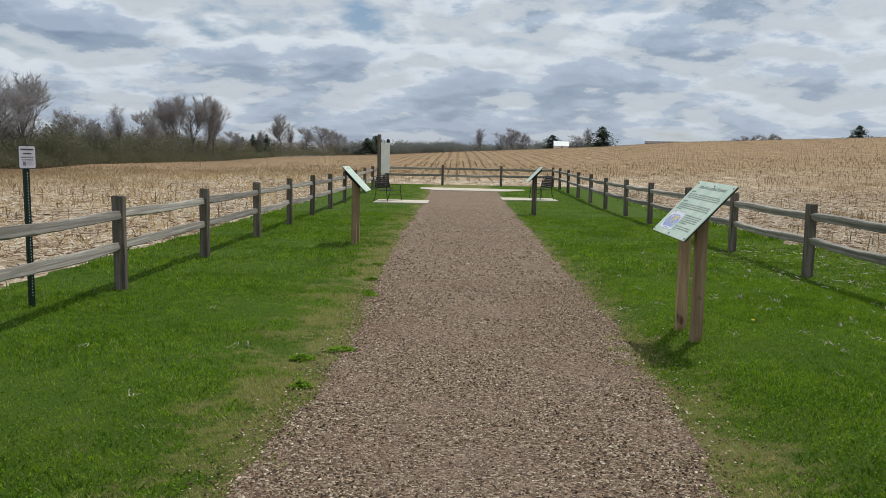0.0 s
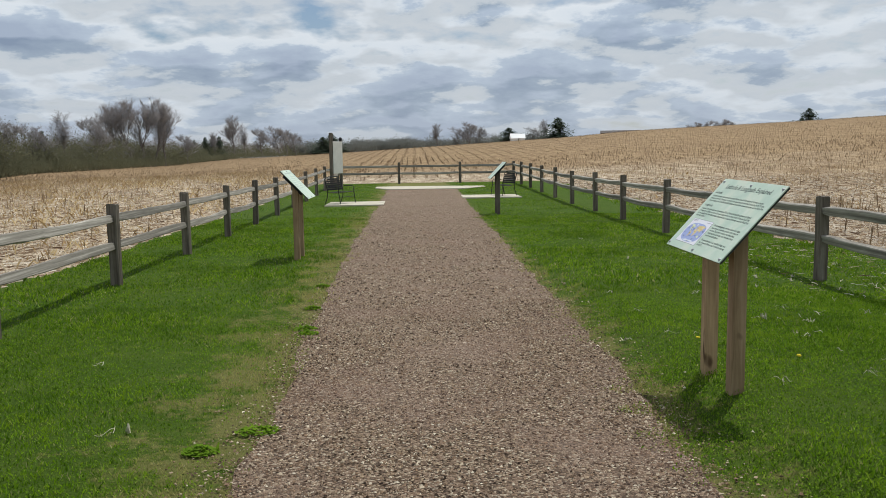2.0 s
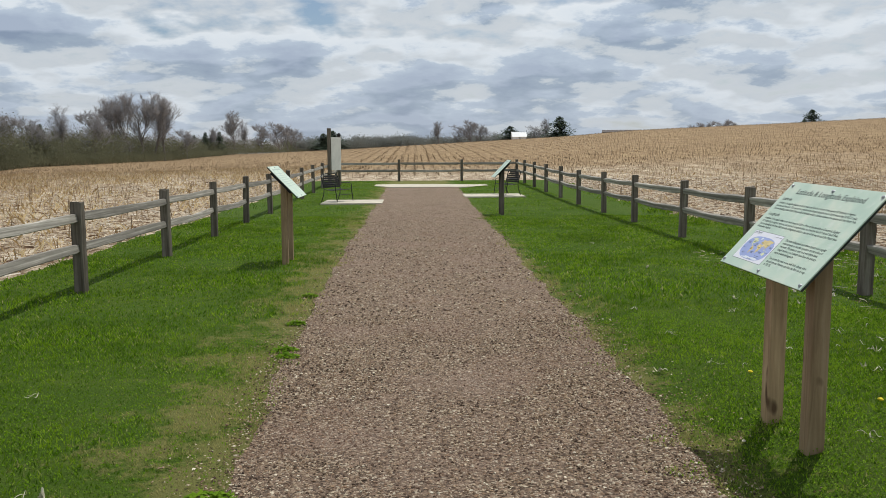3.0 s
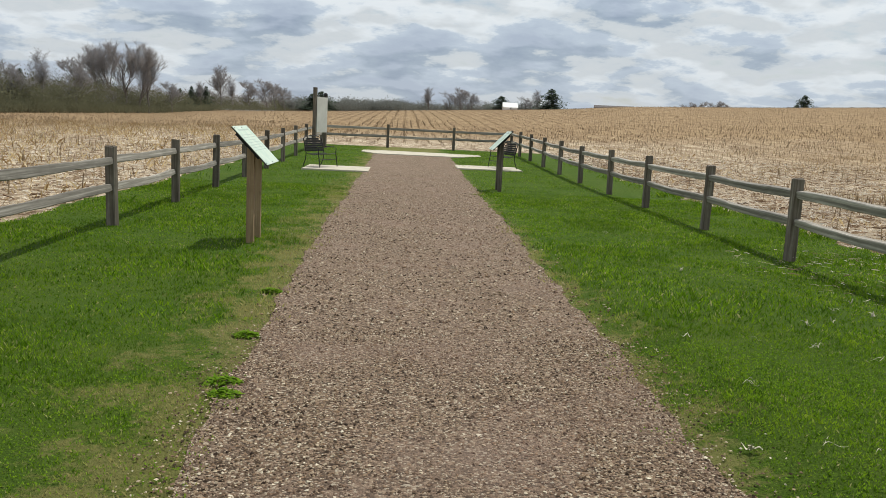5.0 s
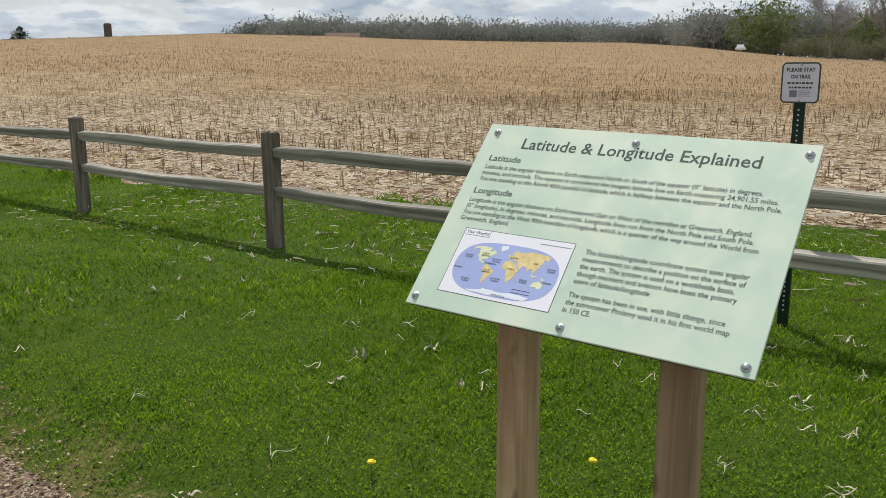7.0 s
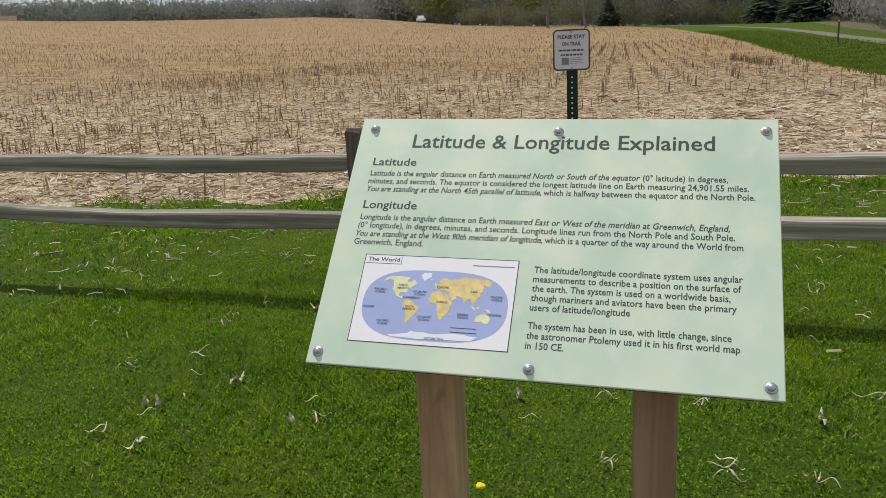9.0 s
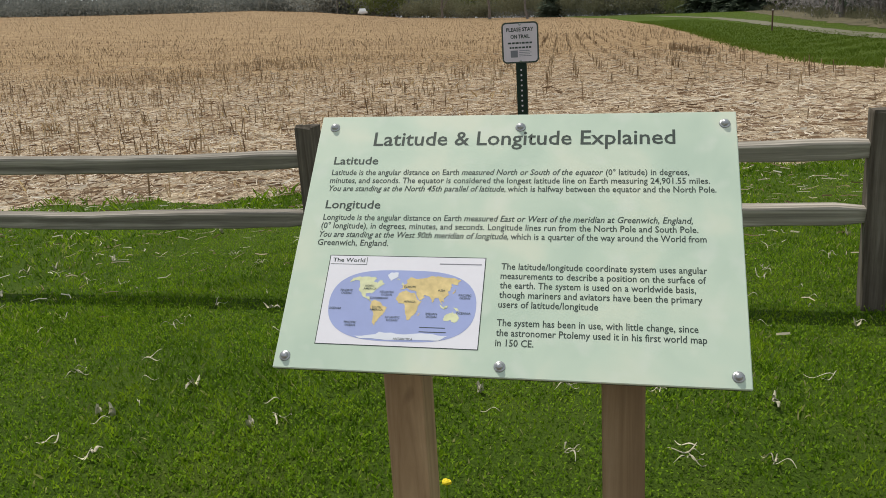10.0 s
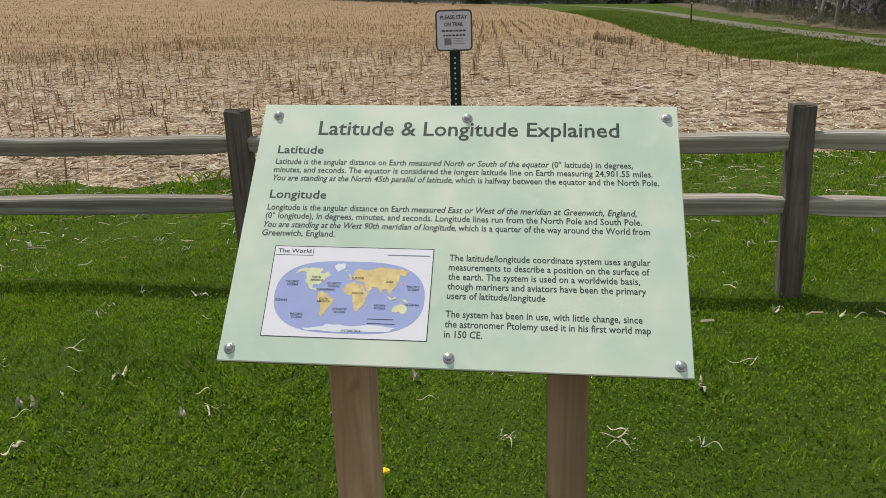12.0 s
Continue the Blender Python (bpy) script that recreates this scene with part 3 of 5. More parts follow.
BW, BH = 0.914, 0.61


def sign_post(y):
    """A square lumber post whose top is cut to the board's slope."""
    bm = box(0.089, 0.089, 1.2, 0.005, (0.02, y, -0.1), 2)
    bmesh.ops.subdivide_edges(bm, edges=[e for e in bm.edges if abs(e.verts[0].co.z - e.verts[1].co.z) > 0.5], cuts=3)
    for v in bm.verts:
        if v.co.z > 1.0:
            v.co.z = 1.115 + (v.co.x) * 1.02 - 0.012
    return bm


def information_sign(label, m, along=(0, -1, 0), slope=(0.6935, 0, 0.7204), wood=None):
    """A slanted board on two posts; faces -x, with its foot at the origin."""
    root = thing("information_sign", label, "sign", m, "slanted information signs")
    wood = wood or M_CEDAR
    for y in (0.247, -0.2275):
        part("post", sign_post(y), wood, root, "square lumber post")
    u, v = Vector(along).normalized(), Vector(slope).normalized()
    k = u.dot(v) / 2
    u, v = (u - k * v).normalized(), (v - k * u).normalized()
    v = (v - u * u.dot(v)).normalized()
    turn = Matrix((u, v, u.cross(v))).transposed().to_4x4()
    bm_matrix = Matrix.Translation((0, 0, 1.193)) @ turn @ Matrix.Translation((-BW / 2, -BH / 2, 0))
    b = box(BW, BH, 0.007, 0.0015, (BW / 2, BH / 2, -0.007))
    board = part("board", b, M_BOARD, root, "pale mint printed panel", bm_matrix)
    part("backing", box(BW - 0.006, BH - 0.006, 0.012, 0.001, (BW / 2, BH / 2, -0.0192)), M_EDGE, board, "dark backing sheet")
    for u in (BW / 2 - 0.247, BW / 2 + 0.2275):
        part("bracket", box(0.075, 0.40, 0.05, 0.004, (u, BH / 2 + 0.03, -0.0695)), M_BLACK, board, "black steel bracket")
    for u, v in ((0.034, 0.579), (0.461, 0.575), (0.89, 0.579), (0.022, 0.025), (0.456, 0.022), (0.89, 0.023)):
        part("bolt", BOLT, M_GALV, board, "galvanised bolt head", m=Matrix.Translation((u, v, 0)))
    return root, board


S1 = pose(1.851, 7.202, 0)
sign, board = information_sign("pale green slanted sign on two cedar posts beside the gravel path", S1, (0.0391, -0.9990, -0.0221), (0.6758, 0.0101, 0.7370))
lettering(board, [("Latitude & Longitude Explained", False)], 0.132, 0.789, 0.5425, 0.052, 0.011)
lettering(board, [("Latitude", False)], 0.047, 0.150, 0.487, 0.0285, 0.012)
lettering(board, [("Longitude", False)], 0.047, 0.171, 0.374, 0.0285, 0.012)
BODY = 0.0205
lettering(board, [("Latitude is the angular distance on Earth", False), ("measured North or South of the equator", True), ("(0\u00b0 latitude) in degrees,", False)], 0.047, 0.815, 0.4570, BODY)
lettering(board, [("minutes, and seconds. The equator is considered the longest latitude line on Earth measuring 24,901.55 miles.", False)], 0.046, 0.855, 0.4362, BODY)
lettering(board, [("You are standing at the North 45th parallel of latitude,", True), ("which is halfway between the equator and the North Pole.", False)], 0.047, 0.867, 0.4155, BODY)
lettering(board, [("Longitude is the angular distance on Earth", False), ("measured East or West of the meridian at Greenwich, England,", True)], 0.047, 0.819, 0.3430, BODY)
lettering(board, [("(0\u00b0 longitude), in degrees, minutes, and seconds. Longitude lines run from the North Pole and South Pole.", False)], 0.046, 0.829, 0.3225, BODY)
lettering(board, [("You are standing at the West 90th meridian of longitude,", True), ("which is a quarter of the way around the World from", False)], 0.045, 0.844, 0.3015, BODY)
lettering(board, [("Greenwich, England.", False)], 0.045, 0.201, 0.2815, BODY)
for text, u1, v in (("The latitude/longitude coordinate system uses angular", 0.843, 0.2330), ("measurements to describe a position on the surface of", 0.840, 0.2122), ("the earth. The system is used on a worldwide basis,", 0.821, 0.1914),
                    ("though mariners and aviators have been the primary", 0.832, 0.1706), ("users of latitude/longitude", 0.638, 0.1498), ("The system has been in use, with little change, since", 0.823, 0.1110),
                    ("the astronomer Ptolemy used it in his first world map", 0.838, 0.0900), ("in 150 CE.", 0.518, 0.0690)):
    lettering(board, [(text, False)], 0.444, u1, v, BODY)


def world_map(board):
    """The printed map: a white sheet, a framed edge, an oval sea and the lands."""
    x0, y0, x1, y1 = 0.079, 0.053, 0.412, 0.253
    part("map_border", flat_box(x0, y0, x1, y1, 0.0003), M_INK, board)
    part("map_sheet", flat_box(x0 + 0.0018, y0 + 0.0018, x1 - 0.0018, y1 - 0.0018, 0.0006), M_MAPWHITE, board)
    cx, cy, rx, ry = 0.2475, 0.142, 0.153, 0.078
    oval = []
    for k in range(64):
        t = 2 * math.pi * k / 64
        c, s = math.cos(t), math.sin(t)
        oval.append((cx + rx * math.copysign(abs(c) ** 0.62, c), cy + ry * math.copysign(abs(s) ** 0.85, s)))
    part("map_sea", outline(oval, 0.0009), M_SEA, board)

    def land(points, mat, seed):
        rnd = random.Random(seed)
        pts = []
        n = len(points)
        for k in range(n):
            (ax, ay), (bx, by) = points[k], points[(k + 1) % n]
            for f_ in (0.0, 0.33, 0.66):
                j = 0.0 if f_ == 0 else 0.010
                pts.append((cx + rx * (ax + (bx - ax) * f_ + rnd.uniform(-j, j)), cy + ry * (ay + (by - ay) * f_ + rnd.uniform(-j, j) * 1.8)))
        part("map_land", outline(pts, 0.0012), mat, board)

    def coast(degrees_, mat, seed):
        """An outline from longitude and latitude on a rounded world."""
        land([(lon / 188 * (1 - 0.38 * abs(lat / 90) ** 2.2), lat / 88) for lon, lat in degrees_], mat, seed)

    coast([(-166, 66), (-150, 70), (-128, 70), (-110, 68), (-95, 70), (-88, 64), (-94, 59), (-80, 54), (-77, 62), (-66, 59), (-57, 52), (-66, 46), (-71, 42), (-76, 36), (-81, 30), (-82, 26), (-90, 29), (-97, 26), (-96, 19), (-88, 20), (-84, 11), (-78, 8), (-86, 12), (-96, 16), (-106, 22), (-113, 30), (-121, 35), (-124, 46), (-134, 57), (-150, 60), (-164, 56)], M_LANDPALE, 1)
    coast([(-78, 8), (-70, 12), (-60, 8), (-50, 1), (-36, -6), (-40, -18), (-48, -26), (-58, -36), (-66, -45), (-70, -54), (-74, -46), (-71, -30), (-71, -18), (-80, -5)], M_LAND, 2)
    coast([(-16, 15), (-10, 30), (-2, 35), (10, 37), (20, 31), (32, 31), (37, 20), (44, 11), (51, 12), (42, -2), (40, -15), (34, -24), (26, -34), (18, -34), (12, -18), (10, -2), (8, 4), (-8, 5)], M_LAND, 3)
    coast([(-9, 38), (-1, 44), (-4, 48), (8, 54), (10, 58), (6, 62), (18, 70), (32, 69), (45, 67), (68, 70), (90, 75), (112, 75), (140, 72), (170, 69), (178, 65), (163, 60), (158, 53), (142, 58), (138, 50), (128, 40), (122, 38), (121, 29), (108, 20), (106, 10), (101, 13), (103, 2), (98, 10), (92, 22), (86, 21), (79, 9), (73, 20), (66, 25), (56, 26), (58, 21), (46, 13), (40, 21), (35, 29), (36, 36), (27, 37), (22, 38), (15, 40), (10, 44), (0, 40)], M_LAND, 4)
    coast([(114, -22), (122, -17), (131, -12), (138, -16), (143, -12), (147, -20), (153, -28), (149, -37), (140, -37), (132, -32), (116, -34)], M_LANDPALE, 5)
    coast([(-52, 82), (-25, 82), (-22, 71), (-42, 60), (-52, 68), (-60, 76)], M_ICE, 6)
    coast([(-150, -78), (-70, -72), (-58, -66), (0, -70), (60, -67), (110, -67), (160, -71), (150, -82), (0, -84), (-140, -83)], M_ICE, 7)
    coast([(96, 5), (105, -5), (115, -8), (108, 0), (118, 2), (116, -3), (104, 0)], M_LANDPALE, 8)
    coast([(131, -2), (141, -3), (150, -10), (138, -8)], M_LANDPALE, 9)
    coast([(131, 32), (140, 36), (144, 44), (140, 40)], M_LAND, 10)
    coast([(-6, 50), (0, 51), (-3, 58), (-6, 56)], M_LANDPALE, 11)
    coast([(44, -25), (50, -16), (47, -25)], M_LAND, 12)
    coast([(-24, 66), (-14, 66), (-18, 63)], M_LANDPALE, 13)
    for text, x, y, w in (("PACIFIC", -0.78, 0.38, 0.17), ("OCEAN", -0.78, 0.30, 0.14), ("NORTH", -0.47, 0.52, 0.12), ("AMERICA", -0.46, 0.44, 0.18), ("ATLANTIC", -0.22, 0.36, 0.20), ("OCEAN", -0.22, 0.28, 0.15), ("CARIBBEAN", -0.32, 0.18, 0.24),
                          ("SOUTH", -0.33, -0.08, 0.12), ("AMERICA", -0.33, -0.15, 0.18), ("ATLANTIC", -0.10, -0.35, 0.20), ("OCEAN", -0.10, -0.43, 0.15), ("PACIFIC", -0.66, -0.52, 0.17), ("OCEAN", -0.66, -0.60, 0.14), ("AFRICA", 0.11, 0.10, 0.16),
                          ("EUROPE", 0.09, 0.52, 0.16), ("ASIA", 0.52, 0.44, 0.10), ("INDIAN", 0.42, -0.22, 0.15), ("OCEAN", 0.42, -0.30, 0.14), ("PACIFIC", 0.84, 0.32, 0.17), ("OCEAN", 0.84, 0.24, 0.14), ("OCEANIA", 0.84, -0.18, 0.19), ("OCEANIA", -0.90, -0.14, 0.17), ("ANTARCTICA", 0.08, -0.93, 0.26)):
        lettering(board, [(text, False)], cx + rx * (x - w / 2), cx + rx * (x + w / 2), cy + ry * y, 0.0068, 0.008, z=0.0015)
    lettering(board, [("The World", False)], x0 + 0.008, x0 + 0.078, y1 - 0.0125, 0.013, 0.012, z=0.0009)
    part("map_rule", flat_box(x0 + 0.004, y1 - 0.0215, x0 + 0.082, y1 - 0.0205, 0.0009), M_INK, board)
    part("map_rule", flat_box(x0 + 0.082, y1 - 0.0215, x0 + 0.083, y1 - 0.004, 0.0009), M_INK, board)
    part("map_note", flat_box(x1 - 0.095, y1 - 0.0175, x1 - 0.008, y1 - 0.0155, 0.0009), M_GREYINK, board)
    part("map_scale", flat_box(cx + rx * 0.28, cy - ry * 0.60, cx + rx * 0.62, cy - ry * 0.58, 0.0012), M_INK, board)
    part("map_scale", flat_box(cx + rx * 0.28, cy - ry * 0.72, cx + rx * 0.64, cy - ry * 0.70, 0.0012), M_INK, board)


world_map(board)


def far_sign(label, m, wood):
    """A sign too far off to read: bars, paled for the board's glare, stand for its lines."""
    root, b = information_sign(label, m, wood=wood)
    part("title_bar", flat_box(0.14, 0.53, 0.78, 0.555, 0.0005), M_GLAREINK, b)
    for k in range(7):
        part("text_bar", flat_box(0.06, 0.46 - 0.04 * k, 0.84 - 0.05 * (k % 3), 0.468 - 0.04 * k, 0.0005), M_GLAREINK, b)
    return root


far_sign("pale slanted sign seen edge-on on cedar posts", pose(-1.98, 15.3, 0, 0, 0, 180), M_CEDAR)
far_sign("pale slanted sign on wooden posts further up the path", pose(2.11, 24.6, 0, 0, 0, 0), M_POST)


def trail_sign(label, m, read):
    """A small plate on a perforated steel channel post; the plate faces -x."""
    root = thing("trail_sign", label, "sign", m, "trail signs")
    p = box(0.035, 0.062, 1.50, 0.004, (0, 0, -0.1))
    part("post", p, M_GREENPOST, root, "dark green perforated steel post")
    hole = bpy.data.meshes.new("hole")
    bmh = bmesh.new()
    bmesh.ops.create_cone(bmh, cap_ends=True, segments=10, radius1=0.0055, radius2=0.0055, depth=0.002, matrix=Matrix.Rotation(math.pi / 2, 4, "Y"))
    bmh.to_mesh(hole)
    bmh.free()
    hole.materials.append(M_PLATE)
    for k in range(42):
        part("hole", hole, M_PLATE, root, m=Matrix.Translation((-0.018, 0, 0.12 + 0.03 * k)))
    face = Matrix.Translation((-0.024, 0.108, 1.39)) @ Matrix(((0, 0, -1), (-1, 0, 0), (0, 1, 0))).to_4x4()
    W, H, R = 0.216, 0.235, 0.028

    def rounded(inset, z, thick=0.0):
        pts = []
        for qx, qy, a0 in ((W - R, R, -90), (W - R, H - R, 0), (R, H - R, 90), (R, R, 180)):
            for k in range(7):
                a = radians(a0 + 15 * k)
                pts.append((qx + (R - inset) * math.cos(a), qy + (R - inset) * math.sin(a)))
        return outline(pts, z, thick)

    plate = part("plate", rounded(0, 0, 0.003), M_INK, root, "dark-edged pale plate with rounded corners", face)
    part("plate_face", rounded(0.009, 0.0008), M_PLATE, plate)
    for u, v in ((W / 2, H - 0.014), (W / 2, 0.012)):
        part("bolt", BOLT, M_GALV, plate, m=Matrix.Translation((u, v, 0.001)) @ Matrix.Diagonal((0.6, 0.6, 0.6, 1)))
    if read:
        lettering(plate, [("PLEASE STAY", False)], 0.028, 0.188, 0.190, 0.030, 0.03, z=0.0015)
        lettering(plate, [("ON TRAIL", False)], 0.052, 0.164, 0.150, 0.030, 0.03, z=0.0015)
    else:
        part("text_bar", flat_box(0.03, 0.185, 0.186, 0.2, 0.0015), M_INK, plate)
        part("text_bar", flat_box(0.055, 0.145, 0.16, 0.158, 0.0015), M_INK, plate)
    for v, a, b in ((0.116, 0.035, 0.180), (0.090, 0.045, 0.172)):
        u = a
        rnd = random.Random(int(v * 1000))
        while u < b:
            w = rnd.uniform(0.008, 0.022)
            part("text_bar", flat_box(u, v - 0.005, min(b, u + w), v + 0.005, 0.0015), M_INK, plate)
            u += w + 0.005
    part("picture_patch", flat_box(0.050, 0.034, 0.092, 0.074, 0.0015), M_GREYINK, plate)
    for k in range(4):
        part("text_bar", flat_box(0.100, 0.040 + 0.010 * k, 0.172 - 0.01 * (k % 2), 0.043 + 0.010 * k, 0.0015), M_GREYINK, plate)
    return root


trail_sign("small pale trail sign on a dark green post behind the fence", pose(5.25, 7.665, -0.013, 0, -1, 2), True)
trail_sign("small white notice on a dark steel post at the field edge", pose(-4.43, 8.3, 0, 0, 1, 160), False)


# ---- slabs, benches and panel at the path's end ----
def slab(label, points):
    x, y = points[0]
    root = part("concrete_slab", outline([(a - x, b - y) for a, b in points], 0.045, 0.12), M_CONCRETE)
    bmx = bmesh.new()
    bmx.from_mesh(root.data)
    bmesh.ops.bevel(bmx, geom=bmx.edges[:], offset=0.012, segments=2, affect="EDGES")
    bmx.to_mesh(root.data)
    bmx.free()
    root.matrix_basis = pose(x, y, ground_z(x, y))
    return tagged(root, label, "slab", "concrete slabs")


slab("pale concrete slab under the bench beside the path", [(-3.05, 28.9), (-1.15, 28.9), (-1.15, 30.9), (-3.05, 30.9)])
slab("pale concrete pad under the second bench", [(1.62, 31.9), (3.75, 31.9), (3.75, 33.9), (1.62, 33.9)])
slab("wide pale concrete landing where the gravel path ends", [(-1.2, 38.0), (2.0, 38.0), (3.1, 39.6), (3.1, 42.3), (-1.9, 42.3), (-1.9, 39.6)])


def bench(label, m):
    """A small steel bench that faces +x, with curved ends and slatted seat and back."""
    root = thing("bench", label, "bench", m, "metal benches")
    L = 0.56
    for y in (-L, L):
        legs = [([(0.34, y, 0), (0.30, y, 0.30), (0.27, y, 0.43), (0.28, y, 0.62), (0.20, y, 0.66), (-0.16, y, 0.65)], [0.016] * 6),
                ([(-0.32, y, 0), (-0.22, y, 0.25), (-0.20, y, 0.45), (-0.30, y, 0.85), (-0.33, y, 0.93)], [0.016] * 5)]
        part("end_frame", tubes("end_frame", legs, M_BLACK, 8), M_BLACK, root, "black tubular steel end frame")
    for k in range(7):
        x = 0.27 - 0.072 * k
        part("seat_slat", box(0.062, 2 * L, 0.012, 0.004, (x, 0, 0.43 - 0.03 * math.sin(k / 6 * math.pi))), M_BLACK, root)
    for k in range(6):
        z = 0.50 + 0.075 * k
        w = L * (1.0 - 0.16 * max(0, k - 3))
        part("back_slat", box(0.012, 2 * w, 0.068, 0.004, (-0.215 - 0.02 * k, 0, z)), M_BLACK, root)
    arch = [(-0.33, L * math.cos(a), 0.90 + 0.12 * math.sin(a)) for a in np.linspace(0, math.pi, 11)]
    part("back_arch", tubes("back_arch", [(arch, [0.015] * 11)], M_BLACK, 8), M_BLACK, root, "curved top tube")
    part("stretcher", tubes("stretcher", [([(0.30, -L, 0.25), (0.30, L, 0.25)], [0.011, 0.011])], M_BLACK), M_BLACK, root)
    return root


bench("black steel slatted bench on a concrete slab", pose(-2.62, 29.9, ground_z(-2.6, 29.9) + 0.045, 0, 0, -26) @ Matrix.Scale(0.88, 4))
bench("black steel slatted bench beside the far sign", pose(3.2, 32.9, ground_z(3.2, 32.9) + 0.045, 0, 0, 200) @ Matrix.Scale(0.88, 4))


def tall_panel():
    """A tall pale panel between a high and a lower timber post."""
    a, b = Vector((-3.86, 39.9, 0)), Vector((-3.53, 41.0, 0))
    z = ground_z(a.x, a.y)
    turn = math.degrees(math.atan2(b.y - a.y, b.x - a.x))
    w = (b - a).length
    root = thing("display_panel", "tall pale upright panel between two dark timber posts", "panel", pose(a.x, a.y, z, 0, 0, turn))
    part("tall_post", box(0.14, 0.14, 2.62, 0.012, (0, 0, -0.1), 2), M_POST, root, "tall dark timber post")
    part("short_post", box(0.13, 0.13, 2.28, 0.012, (w, 0, -0.1), 2), M_POST, root)
    cap = bmesh.new()
    bmesh.ops.create_uvsphere(cap, u_segments=12, v_segments=8, radius=0.085, matrix=Matrix.Translation((w, 0, 2.24)) @ Matrix.Diagonal((1, 1, 1.2, 1)))
    part("cap", cap, M_BLACK, root, "dark rounded post cap")
    part("sheet", box(w - 0.02, 0.02, 1.46, 0.004, (w / 2, -0.085, 0.68)), M_PANEL, root, "pale weathered sheet")
    for zz in (0.75, 2.05):
        part("batten", box(w - 0.16, 0.04, 0.08, 0.004, (w / 2, -0.05, zz)), M_POST, root)


tall_panel()


# ---- trees ----
def branch_list(seed, tall, spread, levels=3, trunk_r=None, lean=0.0, first=0.28, twig_up=0.25):
    """Paths and radii of a bare tree's trunk, limbs and twigs."""
    rnd = random.Random(seed)
    limbs, twigs = [], []

    def grow(p, d, length, r, level):
        n = 4 if level < 2 else 3
        pts, rad = [p.copy()], [r]
        q, dd = p.copy(), d.copy()
        for k in range(n):
            dd = (dd + Vector((rnd.gauss(0, 0.12), rnd.gauss(0, 0.12), rnd.gauss(0.03 + 0.05 * twig_up, 0.08)))).normalized()
            q = q + dd * (length / n)
            pts.append(q.copy())
            rad.append(r * (1 - 0.75 * (k + 1) / n) if level else r * (1 - 0.6 * (k + 1) / n))
        (limbs if level < 2 else twigs).append((pts, rad))
        if level >= levels:
            return
        count = (9, 6, 5, 4, 3)[level]
        for k in range(count):
            t = (first + (1 - first) * (k + rnd.random()) / count) if level == 0 else (0.25 + 0.75 * (k + rnd.random()) / count)
            i = min(int(t * n), n - 1)
            base = pts[i].lerp(pts[i + 1], t * n - i)
            a = rnd.uniform(0, 2 * math.pi)
            side = Vector((math.cos(a), math.sin(a), 0))
            nd = (dd * rnd.uniform(0.5, 0.9) + side * spread * rnd.uniform(0.6, 1.1) + Vector((0, 0, twig_up))).normalized()
            grow(base, nd, length * rnd.uniform(0.46, 0.66) * (1.15 - 0.45 * t if level == 0 else 1.0), max(0.012, rad[i] * rnd.uniform(0.42, 0.6)), level + 1)

    grow(Vector((0, 0, -0.2)), Vector((lean, 0, 1)).normalized(), tall * 0.72, trunk_r or tall * 0.022, 0)
    return limbs, twigs


def bare_tree(label, seed, tall, spread, mat_twig, at, **kw):
    limbs, twigs = branch_list(seed, tall, spread, **kw)
    root = thing("bare_tree", label, "tree", at, "bare trees at the field's edge")
    part("trunk", tubes("trunk", limbs, M_BARK, 5), M_BARK, root, "grey-brown trunk and limbs")
    bmc = bmesh.new()
    bmc.from_mesh(tubes("crown", twigs, mat_twig, 3))
    rnd = random.Random(seed)
    for pts, rad in twigs:
        d = (pts[-1] - pts[0])
        for k in range(24):
            p = pts[0].lerp(pts[-1], rnd.uniform(0.3, 1.0))
            w = (d.normalized() * rnd.uniform(0.2, 1.0) + Vector((rnd.gauss(0, 0.5), rnd.gauss(0, 0.5), rnd.gauss(0.2, 0.4)))) * tall * rnd.uniform(0.04, 0.085)
            o = w.orthogonal().normalized() * 0.019
            bmc.faces.new([bmc.verts.new(p - o), bmc.verts.new(p + o), bmc.verts.new(p + w)])
    part("crown", bmc, mat_twig, root, "bare budding twigs")
    return root


def cloud_of_leaves(rnd, n, size, shape, bottom=0.0, upright=2.6, lumps=1.0):
    """Vertices of small random triangles inside a rounded, uneven volume."""
    v = rnd.normal(size=(n, 3))
    v /= np.linalg.norm(v, axis=1)[:, None]
    lump = 1 + lumps * 0.28 * np.sin(3.1 * v[:, :1] * 2 + 5 * v[:, 1:2]) + lumps * 0.2 * np.sin(7 * v[:, 2:3] + 4 * v[:, :1])
    c = v * (rnd.random((n, 1)) ** 0.45) * lump * np.array(shape)
    c[:, 2] = np.maximum(c[:, 2] + shape[2], bottom)
    t = rnd.normal(size=(n, 3, 3)) * size
    t[:, :, 2] *= upright
    return (c[:, None, :] + t).reshape(-1, 3)


